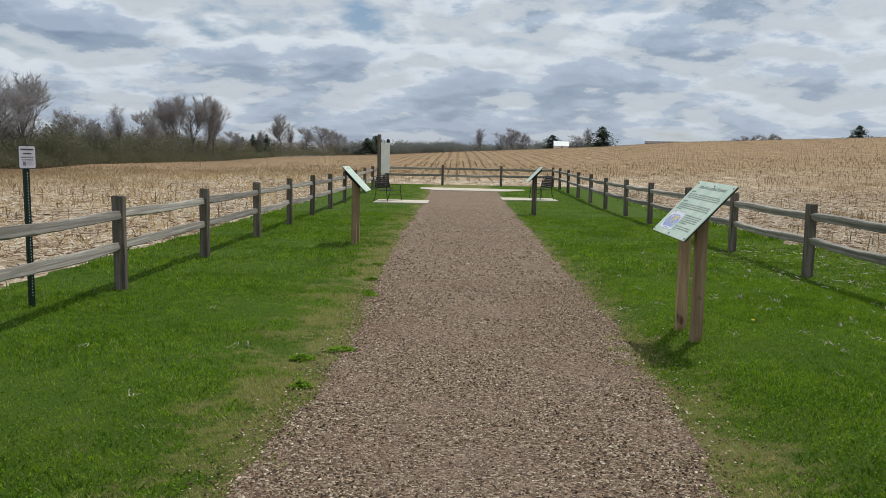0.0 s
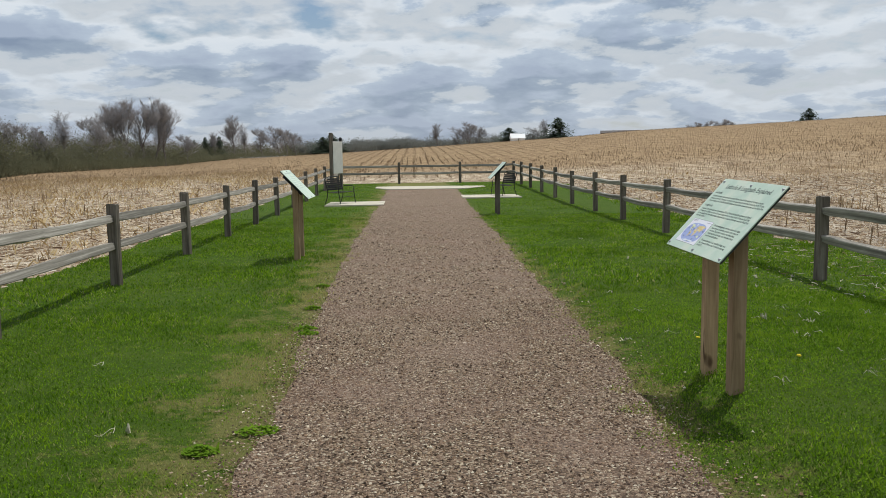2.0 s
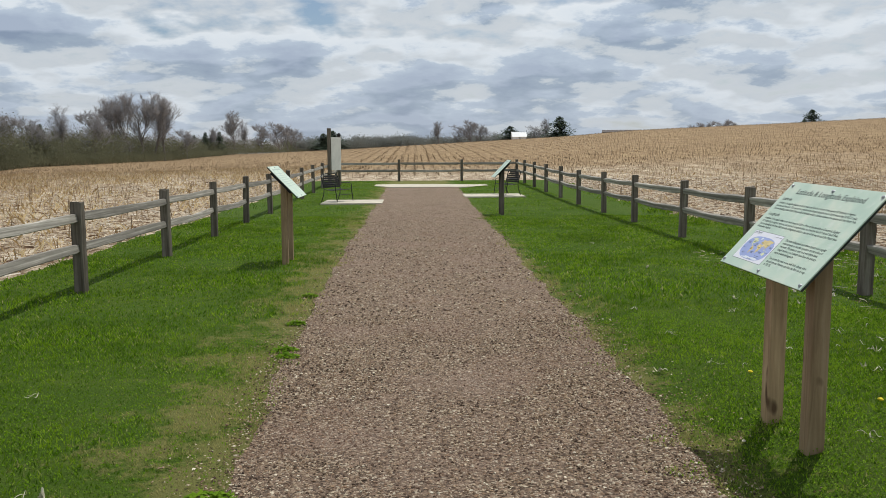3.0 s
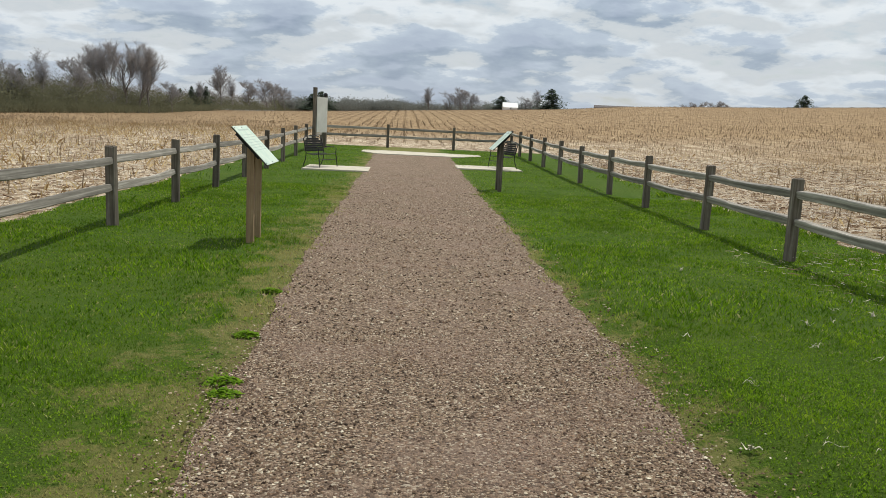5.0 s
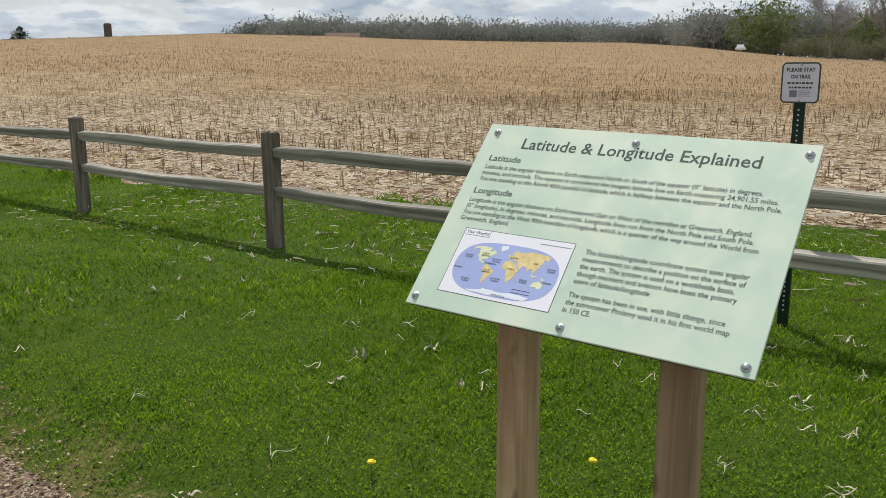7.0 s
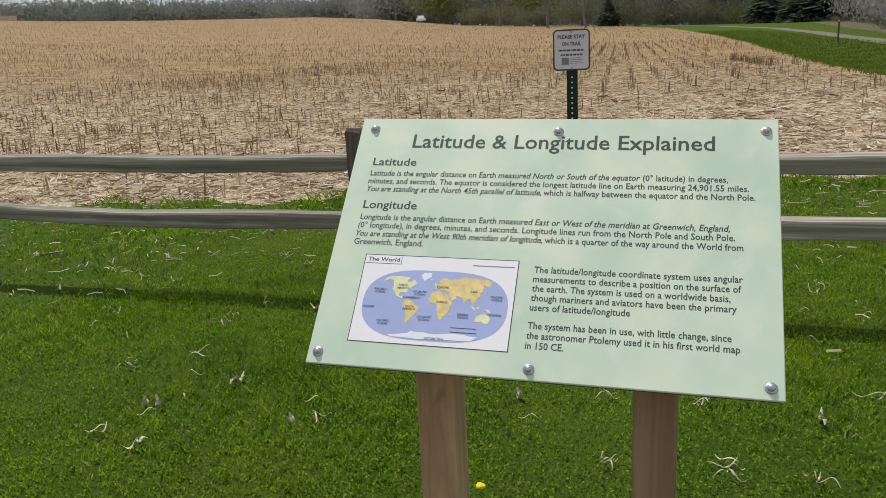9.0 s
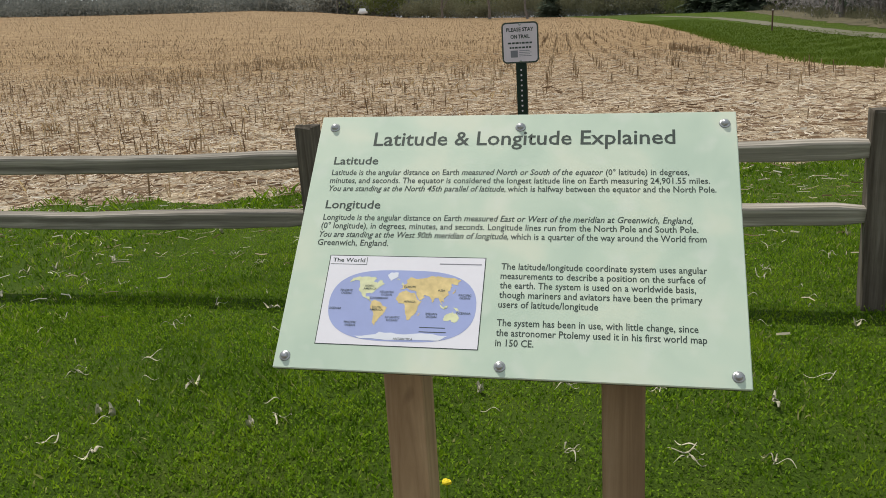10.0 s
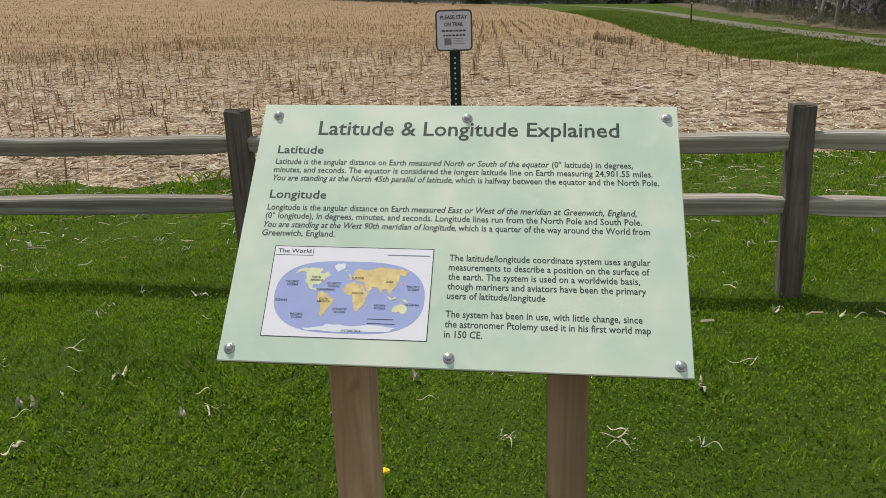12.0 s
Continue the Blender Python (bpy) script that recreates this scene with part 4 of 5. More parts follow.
def conifer_tris(rnd, tall, wide, whorls=16, per=9):
    """Triangles of drooping boughs in whorls round a stem."""
    tri = []
    for k in range(whorls):
        t = k / (whorls - 1)
        z = tall * (0.10 + 0.88 * t)
        reach = wide * (1 - t ** 1.5) ** 0.9 * (0.75 + 0.25 * math.sin(t * 9)) + 0.12
        for j in range(per):
            a = rnd.uniform(0, 2 * math.pi)
            r = reach * rnd.uniform(0.65, 1.1)
            c, s = math.cos(a), math.sin(a)
            w = r * 0.33
            droop = -r * rnd.uniform(0.1, 0.4)
            tip = (c * r, s * r, z + droop)
            tri += [(c * r * 0.1, s * r * 0.1, z + 0.12 * tall / whorls), (c * r * 0.6 - s * w, s * r * 0.6 + c * w, z + droop * 0.7), tip,
                    (c * r * 0.1, s * r * 0.1, z - 0.03 * tall), tip, (c * r * 0.6 + s * w, s * r * 0.6 - c * w, z + droop * 0.7)]
    return np.array(tri)


def tri_mesh(name, verts, mat):
    verts = np.asarray(verts)
    return mesh_np(name, verts, np.arange(len(verts)).reshape(-1, 3), mat)


def spot(az, d):
    a = radians(az)
    x, y = d * math.sin(a), 5 + d * math.cos(a)
    return x, y, ground_z(x, y)


def stand(az, d, turn=0.0):
    x, y, z = spot(az, d)
    return pose(x, y, z - 0.05, 0, 0, turn)


def conifer(label, seed, tall, wide, at):
    rnd = np.random.default_rng(seed)
    root = thing("conifer", label, "tree", at, "dark conifers")
    part("trunk", tubes("trunk", [([(0, 0, -0.2), (0, 0, tall * 0.5), (0, 0, tall * 0.97)], [tall * 0.018, tall * 0.011, 0.02])], M_BARK, 6), M_BARK, root, "thin dark trunk")
    boughs = [conifer_tris(rnd, tall, wide, 22, 20)]
    t = rnd.random(1900) ** 1.3
    reach = wide * (1 - t ** 2.2) ** 0.8 * (0.8 + 0.2 * np.sin(t * 26)) * np.sqrt(rnd.uniform(0.1, 1.0, 1900))
    a = rnd.uniform(0, 2 * np.pi, 1900)
    c = np.stack([np.cos(a) * reach, np.sin(a) * reach, tall * (0.06 + 0.94 * t) - reach * 0.15], -1)
    boughs.append((c[:, None, :] + rnd.normal(size=(1900, 3, 3)) * np.array([0.26, 0.26, 0.2])).reshape(-1, 3))
    part("crown", tri_mesh("crown", np.concatenate(boughs), M_NEEDLE), M_NEEDLE, root, "dark green needles")
    return root


BARE = "bare grey deciduous tree in the brush beyond the field"
proto = [bare_tree(BARE, 11, 13.0, 1.05, M_TWIG, stand(-28.2, 127), first=0.2),
         bare_tree(BARE, 12, 13.2, 0.82, M_TWIG, stand(-18.6, 190, 40), first=0.33, twig_up=0.45),
         bare_tree(BARE, 13, 9.8, 1.25, M_TWIG, stand(-20.9, 167), first=0.22),
         bare_tree(BARE, 14, 12.4, 0.9, M_TWIG, stand(-12.2, 285), first=0.35, twig_up=0.4)]
for az, d, k, sc, turn in ((-30.5, 122, 0, 1.0, 100), (-33, 118, 1, 0.9, 10), (-22.7, 155, 3, 0.72, 70), (-19.4, 188, 1, 0.93, 10), (-18.0, 196, 1, 1.05, 130), (-17.3, 198, 1, 1.02, 200), (-16.6, 200, 3, 0.95, 80), (-24.5, 146, 2, 0.8, 20), (-26, 138, 2, 0.85, 140),
                           (-15.2, 215, 2, 0.75, 10), (-11.4, 300, 3, 0.8, 60), (-10.3, 330, 2, 1.15, 0), (-9.1, 370, 2, 1.35, 90), (-8.6, 380, 2, 1.3, 20), (-8.0, 400, 2, 1.2, 40), (-13.4, 262, 3, 0.6, 30), (-36, 112, 2, 1.2, 15), (-40, 108, 0, 0.9, 15),
                           (1.6, 440, 3, 1.0, 10), (3.2, 440, 2, 1.25, 45), (3.9, 440, 2, 1.45, 100), (4.6, 445, 2, 1.3, 10), (8.3, 445, 2, 1.1, 30), (9.0, 450, 3, 1.0, 60), (18.6, 350, 2, 0.52, 0), (19.1, 350, 2, 0.6, 80), (19.6, 350, 2, 0.62, 160), (20.2, 352, 2, 0.66, 30), (20.7, 352, 2, 0.68, 120), (21.1, 352, 2, 0.6, 70),
                           (76, 190, 0, 1.0, 0), (79, 170, 1, 1.1, 20), (81.5, 165, 3, 1.0, 50), (84, 200, 2, 1.3, 80), (86.5, 196, 0, 0.95, 10), (89, 190, 1, 1.05, 60), (91, 184, 3, 1.0, 20), (93, 178, 0, 1.0, 0), (96, 170, 1, 1.0, 90), (98, 165, 3, 1.1, 0), (101, 155, 0, 1.0, 50), (104, 148, 1, 1.0, 0)):
    copy_thing(proto[k], stand(az, d, turn) @ Matrix.Diagonal((sc, sc, sc, 1)))
pine = conifer("tall dark conifer beyond the field's crest", 5, 14.6, 7.5, stand(9.85, 440) @ Matrix.Diagonal((1.7, 1.7, 1.0, 1)))
for az, d, sc in ((6.5, 440, 0.72), (-24.0, 165, 0.5), (-14.0, 262, 0.50), (-13.5, 268, 0.54), (-13.1, 265, 0.5), (-14.7, 260, 0.46), (-5.6, 420, 0.7), (-6.2, 410, 0.6), (25.7, 340, 0.60), (26.9, 345, 0.28), (27.9, 345, 0.30), (28.4, 345, 0.34), (25.3, 345, 0.38),
                  (94.5, 160, 0.75), (95.6, 158, 0.82), (97.5, 155, 0.9), (99.0, 150, 0.95), (100.5, 146, 0.9), (102.5, 140, 0.9), (92.5, 168, 0.8), (83, 190, 0.6)):
    wide_ = 1.25 if d > 400 else 0.95 if d > 330 else 0.5
    copy_thing(pine, stand(az, d, az * 37 % 360) @ Matrix.Diagonal((sc * wide_, sc * wide_, sc, 1)))


def inner_mass(rnd, shape, high, n=620):
    """Coarser triangles that fill the inside of a crown."""
    v = rnd.normal(size=(n, 3))
    v *= (rnd.random((n, 1)) ** 0.4) * 0.80 / np.linalg.norm(v, axis=1)[:, None]
    c = v * np.array(shape)
    c[:, 2] = c[:, 2] + shape[2] * 0.92
    return (c[:, None, :] + rnd.normal(size=(n, 3, 3)) * high * 0.020).reshape(-1, 3)


def woods(name, label, mat, spots, n, size, seed, shape=(1.0, 1.0, 1.0), category="woods"):
    """One mass of uneven brush or far trees; spots: (az, distance, height)."""
    rnd = np.random.default_rng(seed)
    vs = []
    for az, d, h in spots:
        x, y, z = spot(az, d)
        w = h * rnd.uniform(0.55, 0.95)
        c = cloud_of_leaves(rnd, n, size * h, (w * shape[0], w * shape[1], h / 2 * shape[2]), upright=1.9 if d < 200 else 1.2, lumps=0.9 if d < 200 else 0.45)
        vs.append(c + np.array([x, y, z - 0.2]))
        vs.append(inner_mass(rnd, (w * shape[0], w * shape[1], h / 2 * shape[2]), h if d < 200 else 1.4 * h) + np.array([x, y, z - 0.2]))
    ob = part(name, tri_mesh(name, np.concatenate(vs), mat), mat)
    return tagged(ob, label, category, kind="stuff")


rs = random.Random(77)
woods("brush", "dense grey-brown budding brush along the field's far edge", M_BRUSH, [(az, 60 / math.sin(radians(-az)) * rs.uniform(0.96, 1.12), rs.uniform(4.6, 7.6)) for az in np.arange(-44, -7.8, 0.36)], 2200, 0.0075, 1)
woods("brush", "bare grey twiggy thicket behind the brush", M_TWIG, [(az, 66 / math.sin(radians(-az)) * rs.uniform(0.98, 1.12), rs.uniform(6.0, 9.5)) for az in np.arange(-44, -7.8, 0.4)], 2200, 0.0065, 2)
# masses in M_FAR carry distance haze as part of their colour
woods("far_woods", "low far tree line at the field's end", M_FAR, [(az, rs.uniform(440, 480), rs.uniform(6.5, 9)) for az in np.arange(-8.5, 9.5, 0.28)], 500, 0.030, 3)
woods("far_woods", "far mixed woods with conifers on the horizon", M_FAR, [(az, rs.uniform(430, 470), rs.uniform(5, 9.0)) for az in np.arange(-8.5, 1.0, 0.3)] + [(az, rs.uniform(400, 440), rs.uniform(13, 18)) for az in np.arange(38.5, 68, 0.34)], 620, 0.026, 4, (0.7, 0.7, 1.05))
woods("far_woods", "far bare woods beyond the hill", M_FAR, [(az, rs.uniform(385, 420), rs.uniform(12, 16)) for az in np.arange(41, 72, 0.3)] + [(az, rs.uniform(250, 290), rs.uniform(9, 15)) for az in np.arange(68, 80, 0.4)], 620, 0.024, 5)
woods("far_woods", "far woods with first spring leaves", M_SPRING, [(az, rs.uniform(260, 300), rs.uniform(13, 18)) for az in np.arange(72.5, 77, 0.8)], 900, 0.018, 6)
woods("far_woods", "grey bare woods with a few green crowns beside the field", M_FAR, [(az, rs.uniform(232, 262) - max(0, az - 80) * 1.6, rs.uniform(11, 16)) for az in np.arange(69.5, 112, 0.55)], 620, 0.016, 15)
woods("far_woods", "yellow-green leafing trees among the bare woods", M_SPRING, [(az, 226 - max(0, az - 80) * 1.6, rs.uniform(9, 17)) for az in (71.6, 72.3, 77.5, 78.3, 85.4, 90.2, 97.0)], 1000, 0.014, 16)
woods("thicket", "grey-brown thicket behind the trail", M_BRUSH, [(az, 212 - (az - 74) * 1.9 + rs.uniform(-4, 10), rs.uniform(3.5, 7)) for az in np.arange(74, 110, 0.5)], 620, 0.020, 7)
woods("thicket", "haze-greyed woods behind the trail", M_FAR, [(az, 218 - (az - 74) * 1.9 + rs.uniform(0, 14), rs.uniform(7, 13)) for az in np.arange(86, 112, 0.6)], 900, 0.02, 8)
near_wood = [(x, -3.9 - 0.055 * x + rs.uniform(-4.0, 0.3), rs.uniform(4, 9)) for x in np.concatenate([np.arange(30, 80, 1.9), np.arange(80, 150, 3.0)])]
az_d = lambda x, y: (math.degrees(math.atan2(x, y - 5)), math.hypot(x, y - 5))
woods("thicket", "shaded evergreen thicket close behind the trail", M_NEEDLE, [(*az_d(x, y - 5), h) for x, y, h in near_wood[::2]], 700, 0.018, 18)
woods("thicket", "grey-brown bare twigs close behind the trail", M_TWIG, [(*az_d(x, y - 2), h * 0.9) for x, y, h in near_wood[1::2]], 900, 0.012, 20)
woods("thicket", "brown undergrowth along the trail", M_BRUSH, [(*az_d(x, y + 0.7), h * 0.16) for x, y, h in near_wood], 420, 0.026, 19)
floor_ = part("woodland_floor", draped("woodland_floor", 90, 8, lambda i, j: 20 + 150 * i, lambda i, j: -3.6 - 0.03 * (20 + 150 * i) + wobble(20 + 150 * i, 0.4, 5.0) * (1 - j) - 26 * j, 0.066, M_LEAFLITTER), M_LEAFLITTER)
tagged(floor_, "dry brown grass and leaf litter under the woods", "ground", kind="structure")
for k, (x, y, h) in enumerate(near_wood[2::2]):
    sc = 0.55 + 0.05 * h
    copy_thing(proto[(1, 3, 0)[k % 3]], pose(x, y - 0.6, ground_z(x, y - 0.6) - 0.05, 0, 0, 77 * k % 360) @ Matrix.Diagonal((sc, sc, sc, 1)))
low = [(az, 58 / math.sin(radians(-az)), rs.uniform(2.4, 3.4)) for az in np.arange(-44, -7.4, 0.3)]
woods("undergrowth", "low grey-brown undergrowth at the foot of the brush", M_BRUSH, low, 700, 0.022, 21, (1.5, 1.0, 0.8))
low = [(az, 214 - (az - 74) * 1.7, rs.uniform(2.2, 3.2)) for az in np.arange(76, 100, 0.4)]
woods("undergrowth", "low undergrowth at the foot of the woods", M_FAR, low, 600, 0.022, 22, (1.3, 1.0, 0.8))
woods("shrub", "green leafing shrub at the woods' edge", M_SPRING, [(98.2, 148, 6.0), (99.2, 147, 5.0), (91, 175, 4.0)], 1600, 0.016, 9, category="shrub")


# ---- far buildings, silo, vehicle, pole ----
def gable_house(label, m, w, d, h, rise, wall_mat, roof_mat, windows):
    root = thing("house", label, "house", m)
    part("wall", box(w, d, h, 0.0), wall_mat, root)
    bmr = bmesh.new()
    e = 0.35
    pts = [(-w / 2 - e, -d / 2 - e, h - 0.1), (w / 2 + e, -d / 2 - e, h - 0.1), (w / 2 + e, d / 2 + e, h - 0.1), (-w / 2 - e, d / 2 + e, h - 0.1), (0, -d / 2 - e, h + rise), (0, d / 2 + e, h + rise)]
    v = [bmr.verts.new(p) for p in pts]
    for q in ((0, 4, 5, 3), (1, 2, 5, 4), (0, 1, 4), (2, 3, 5), (0, 3, 2, 1)):
        bmr.faces.new([v[k] for k in q])
    part("roof", bmr, roof_mat, root, "pitched roof")
    for x, z in windows:
        part("window", box(0.9, 0.08, 1.2, 0.0, (x, -d / 2 - 0.02, z)), M_GLASS, root, "dark window")
    return root


gable_house("white farmhouse behind the field's crest", stand(6.86, 420, 90), 6.0, 3.2, 4.6, 2.4, M_WHITE, M_WHITE, ())
gable_house("white farm shed beside the farmhouse", stand(7.36, 422, 90), 6.0, 3.0, 4.6, 2.2, M_WHITE, M_WHITE, ())
gable_house("long low barn with a rust-brown roof", stand(14.0, 345, 78), 8.0, 15.0, 3.0, 1.0, M_ROOF, M_ROOF, ())
gable_house("low brown house in front of the woods", stand(45.2, 370, 40), 7.0, 14.0, 5.6, 2.0, M_PANEL, M_RUST, ())


def silo():
    root = thing("silo", "dark round farm silo on the horizon", "silo", stand(30.6, 345))
    b = bmesh.new()
    bmesh.ops.create_cone(b, cap_ends=True, segments=20, radius1=1.4, radius2=1.4, depth=9.4, matrix=Matrix.Translation((0, 0, 4.7)))
    part("shell", b, M_ROOF, root, "dark cylindrical shell")
    b = bmesh.new()
    bmesh.ops.create_uvsphere(b, u_segments=20, v_segments=10, radius=1.4, matrix=Matrix.Translation((0, 0, 9.4)) @ Matrix.Diagonal((1, 1, 0.5, 1)))
    part("dome", b, M_ROOF, root, "low domed top")
    for k in range(7):
        b = bmesh.new()
        bmesh.ops.create_cone(b, cap_ends=True, segments=20, radius1=1.44, radius2=1.44, depth=0.1, matrix=Matrix.Translation((0, 0, 1 + 1.25 * k)))
        part("hoop", b, M_RUST, root)


silo()


def pickup(m):
    """A small white pickup with cab, bed and wheels; its length lies along local x."""
    root = thing("pickup", "white pickup truck parked at the field's far side", "car", m)
    part("body", box(5.2, 1.85, 0.62, 0.12, (0, 0, 0.45), 2), M_CARPAINT, root, "white body")
    cab = box(2.1, 1.7, 0.68, 0.05, (0.35, 0, 1.05), 2)
    for v in cab.verts:
        if v.co.z > 1.5:
            v.co.x = 0.35 + (v.co.x - 0.35) * 0.72
            v.co.y *= 0.86
    part("cab", cab, M_CARPAINT, root)
    for sy in (-1, 1):
        part("window", box(1.45, 0.03, 0.42, 0.01, (0.35, sy * 0.80, 1.16)), M_GLASS, root, "dark side window")
    part("windscreen", box(0.03, 1.35, 0.42, 0.01, (1.26, 0, 1.14)), M_GLASS, root)
    for x in (-1.6, 1.6):
        for sy in (-1, 1):
            b = bmesh.new()
            bmesh.ops.create_cone(b, cap_ends=True, segments=18, radius1=0.38, radius2=0.38, depth=0.25, matrix=Matrix.Translation((x, sy * 0.84, 0.38)) @ Matrix.Rotation(math.pi / 2, 4, "X"))
            wheel = part("wheel", b, M_RUBBER, root, "black tyre")
            b = bmesh.new()
            bmesh.ops.create_cone(b, cap_ends=True, segments=14, radius1=0.2, radius2=0.2, depth=0.27, matrix=Matrix.Translation((x, sy * 0.84, 0.38)) @ Matrix.Rotation(math.pi / 2, 4, "X"))
            part("rim", b, M_GALV, wheel, "grey rim")
    part("bumper", box(0.12, 1.8, 0.18, 0.02, (2.6, 0, 0.42)), M_GALV, root)


pickup(stand(70.8, 212, 25))
pole = thing("utility_pole", "thin dark utility pole beyond the field", "pole", stand(69.2, 222))
part("shaft", tubes("shaft", [([(0, 0, -0.2), (0, 0, 9)], [0.16, 0.11])], M_BARK, 8), M_BARK, pole)
part("crossarm", box(0.12, 2.2, 0.12, 0.01, (0, 0, 8.2)), M_BARK, pole, "wooden crossarm")
marker = thing("marker_post", "thin brown marker post in the grass strip", "post", stand(95.4, 56))
part("stake", box(0.09, 0.09, 1.5, 0.01, (0, 0, -0.1)), M_RUST, marker)
part("reflector", box(0.095, 0.095, 0.08, 0.004, (0, 0, 1.3)), M_PLATE, marker, "pale band")


# ---- grass, gravel, stubble and litter ----
rng = np.random.default_rng(4)


def scatter(x0, x1, y0, y1, per):
    n = int((x1 - x0) * (y1 - y0) * per)
    return rng.uniform(x0, x1, n), rng.uniform(y0, y1, n)


def blades(x, y, low, high, wide, mat, name, label):
    """One bent grass blade of two triangles at every place."""
    n = len(x)
    h = rng.uniform(low, high, n) * (0.8 + 0.4 * np.sin(x * 1.7 + np.sin(y * 1.3)) * np.sin(y * 1.9 + 1.1))
    a = rng.uniform(0, 2 * np.pi, n)
    lean = rng.uniform(0.15, 1.0, n) * h
    la = rng.uniform(0, 2 * np.pi, n)
    w = wide * rng.uniform(0.6, 1.3, n)
    z = height(x, y) - 0.003
    c, s = np.cos(a) * w / 2, np.sin(a) * w / 2
    mx, my = x + np.cos(la) * lean * 0.35, y + np.sin(la) * lean * 0.35
    tx, ty = x + np.cos(la) * lean, y + np.sin(la) * lean
    v = np.stack([np.stack([x - c, y - s, z], -1), np.stack([x + c, y + s, z], -1), np.stack([mx + c * 0.8, my + s * 0.8, z + h * 0.6], -1), np.stack([tx, ty, z + h], -1)], 1)
    k = np.arange(n)[:, None] * 4
    f_ = np.concatenate([k + np.array([[0, 1, 2]]), k + np.array([[0, 2, 3]])], 1).reshape(-1, 3)
    ob = part(name, mesh_np(name, v.reshape(-1, 3), f_, mat), mat)
    return tagged(ob, label, "grass", kind="stuff")


def lawn_places(regions):
    xs, ys = [], []
    for x0, x1, y0, y1, per in regions:
        x, y = scatter(x0, x1, y0, y1, per)
        thin = rng.random(len(x))
        rag = 0.09 * np.sin(y * 7.1 + 3 * np.sin(y * 2.7)) + 0.07 * np.sin(y * 17.0 + 2 * np.sin(y * 5.0)) + 0.04 * rng.normal(size=len(y))
        inside = (x < path_left(y) + 0.05 + rag) | (x > path_right(y) - 0.05 + rag)
        edge = np.minimum(np.abs(x - path_left(y)), np.abs(x - path_right(y)))
        patch = 0.5 + 0.5 * np.sin(x * 3.1 + 2 * np.sin(y * 1.1)) * np.sin(y * 2.3 + x)
        keep = inside & (x < lawn_right(y)) & (thin < np.clip(0.22 + edge * 2.0 + 0.45 * patch, 0, 1))
        xs.append(x[keep])
        ys.append(y[keep])
    return np.concatenate(xs), np.concatenate(ys)


gx, gy = lawn_places([(1.0, 7.2, 3.6, 11.0, 3100), (-5.35, -1.0, 1.6, 11.0, 2200), (1.0, 5.2, 0.8, 3.6, 2000)])
blades(gx, gy, 0.016, 0.042, 0.0078, M_BLADE, "grass", "short green mown grass blades on the lawn")
gx, gy = lawn_places([(1.25, 6.8, 11.0, 24.0, 950), (-5.35, -1.0, 11.0, 24.0, 950), (1.25, 5.0, 24.0, 44.0, 260), (-4.2, -1.0, 24.0, 44.0, 260), (7.2, 10.0, 3.0, 12.0, 1300), (-4.4, -1.0, -2.0, 1.6, 400), (1.3, 7.2, -2.0, 0.8, 400), (5.2, 7.2, 0.8, 3.6, 1200)])
blades(gx, gy, 0.022, 0.050, 0.0125, M_BLADE, "grass", "mown green grass further along the lawn")
# low clover and broad-leaved weeds in loose patches
cx_, cy_ = lawn_places([(1.0, 6.4, 2.5, 10.5, 2900), (-4.4, -1.0, 1.6, 10.0, 1200)])
k_ = np.sin(cx_ * 2.3 + np.sin(cy_ * 1.7) * 1.5) * np.sin(cy_ * 2.9 + cx_) + 0.4 * np.sin(cx_ * 9.1) * np.sin(cy_ * 8.3) > rng.uniform(-1.2, 0.9, len(cx_))
cx_, cy_ = cx_[k_], cy_[k_]
n_ = len(cx_)
a_ = rng.uniform(0, 2 * np.pi, n_)
s_ = rng.uniform(0.0028, 0.0062, n_)
cz_ = height(cx_, cy_) + rng.uniform(0.014, 0.036, n_)
quad = np.stack([np.stack([cx_ + np.cos(a_ + q) * s_ * w, cy_ + np.sin(a_ + q) * s_ * w, cz_ + rng.normal(size=n_) * 0.005], -1) for q, w in ((0, 1.3), (1.57, 0.8), (3.14, 1.3), (4.71, 0.8))], 1)
clover = part("clover", mesh_np("clover", quad.reshape(-1, 3), np.arange(n_ * 4).reshape(-1, 4), M_CLOVER), M_CLOVER)
tagged(clover, "low clover and weed leaves in the lawn", "clover", kind="stuff")
# taller tufts along the field's edge and round the posts
ty_ = rng.uniform(1.0, 40.0, 9000)
tx_ = np.where(rng.random(9000) < 0.85, lawn_right(ty_) - rng.random(9000) ** 2 * 0.8, -5.35 + rng.random(9000) ** 2 * 0.8)
keep = np.sin(ty_ * 2.1) + np.sin(ty_ * 5.3 + 1) > 0.1
vx_ = 17.5 + 92 * rng.random(46000) ** 1.8
vy_ = verge_edge(vx_) - 6.0 * rng.random(46000) ** 1.4 + 0.22 * rng.normal(size=46000)
blades(vx_, vy_, 0.10, 0.19, 0.024, M_STRIP, "grass", "longer green grass on the strip beside the field")
blades(tx_[keep], ty_[keep], 0.06, 0.16, 0.010, M_BLADE, "tall_grass", "uncut grass tufts along the stubble's edge")


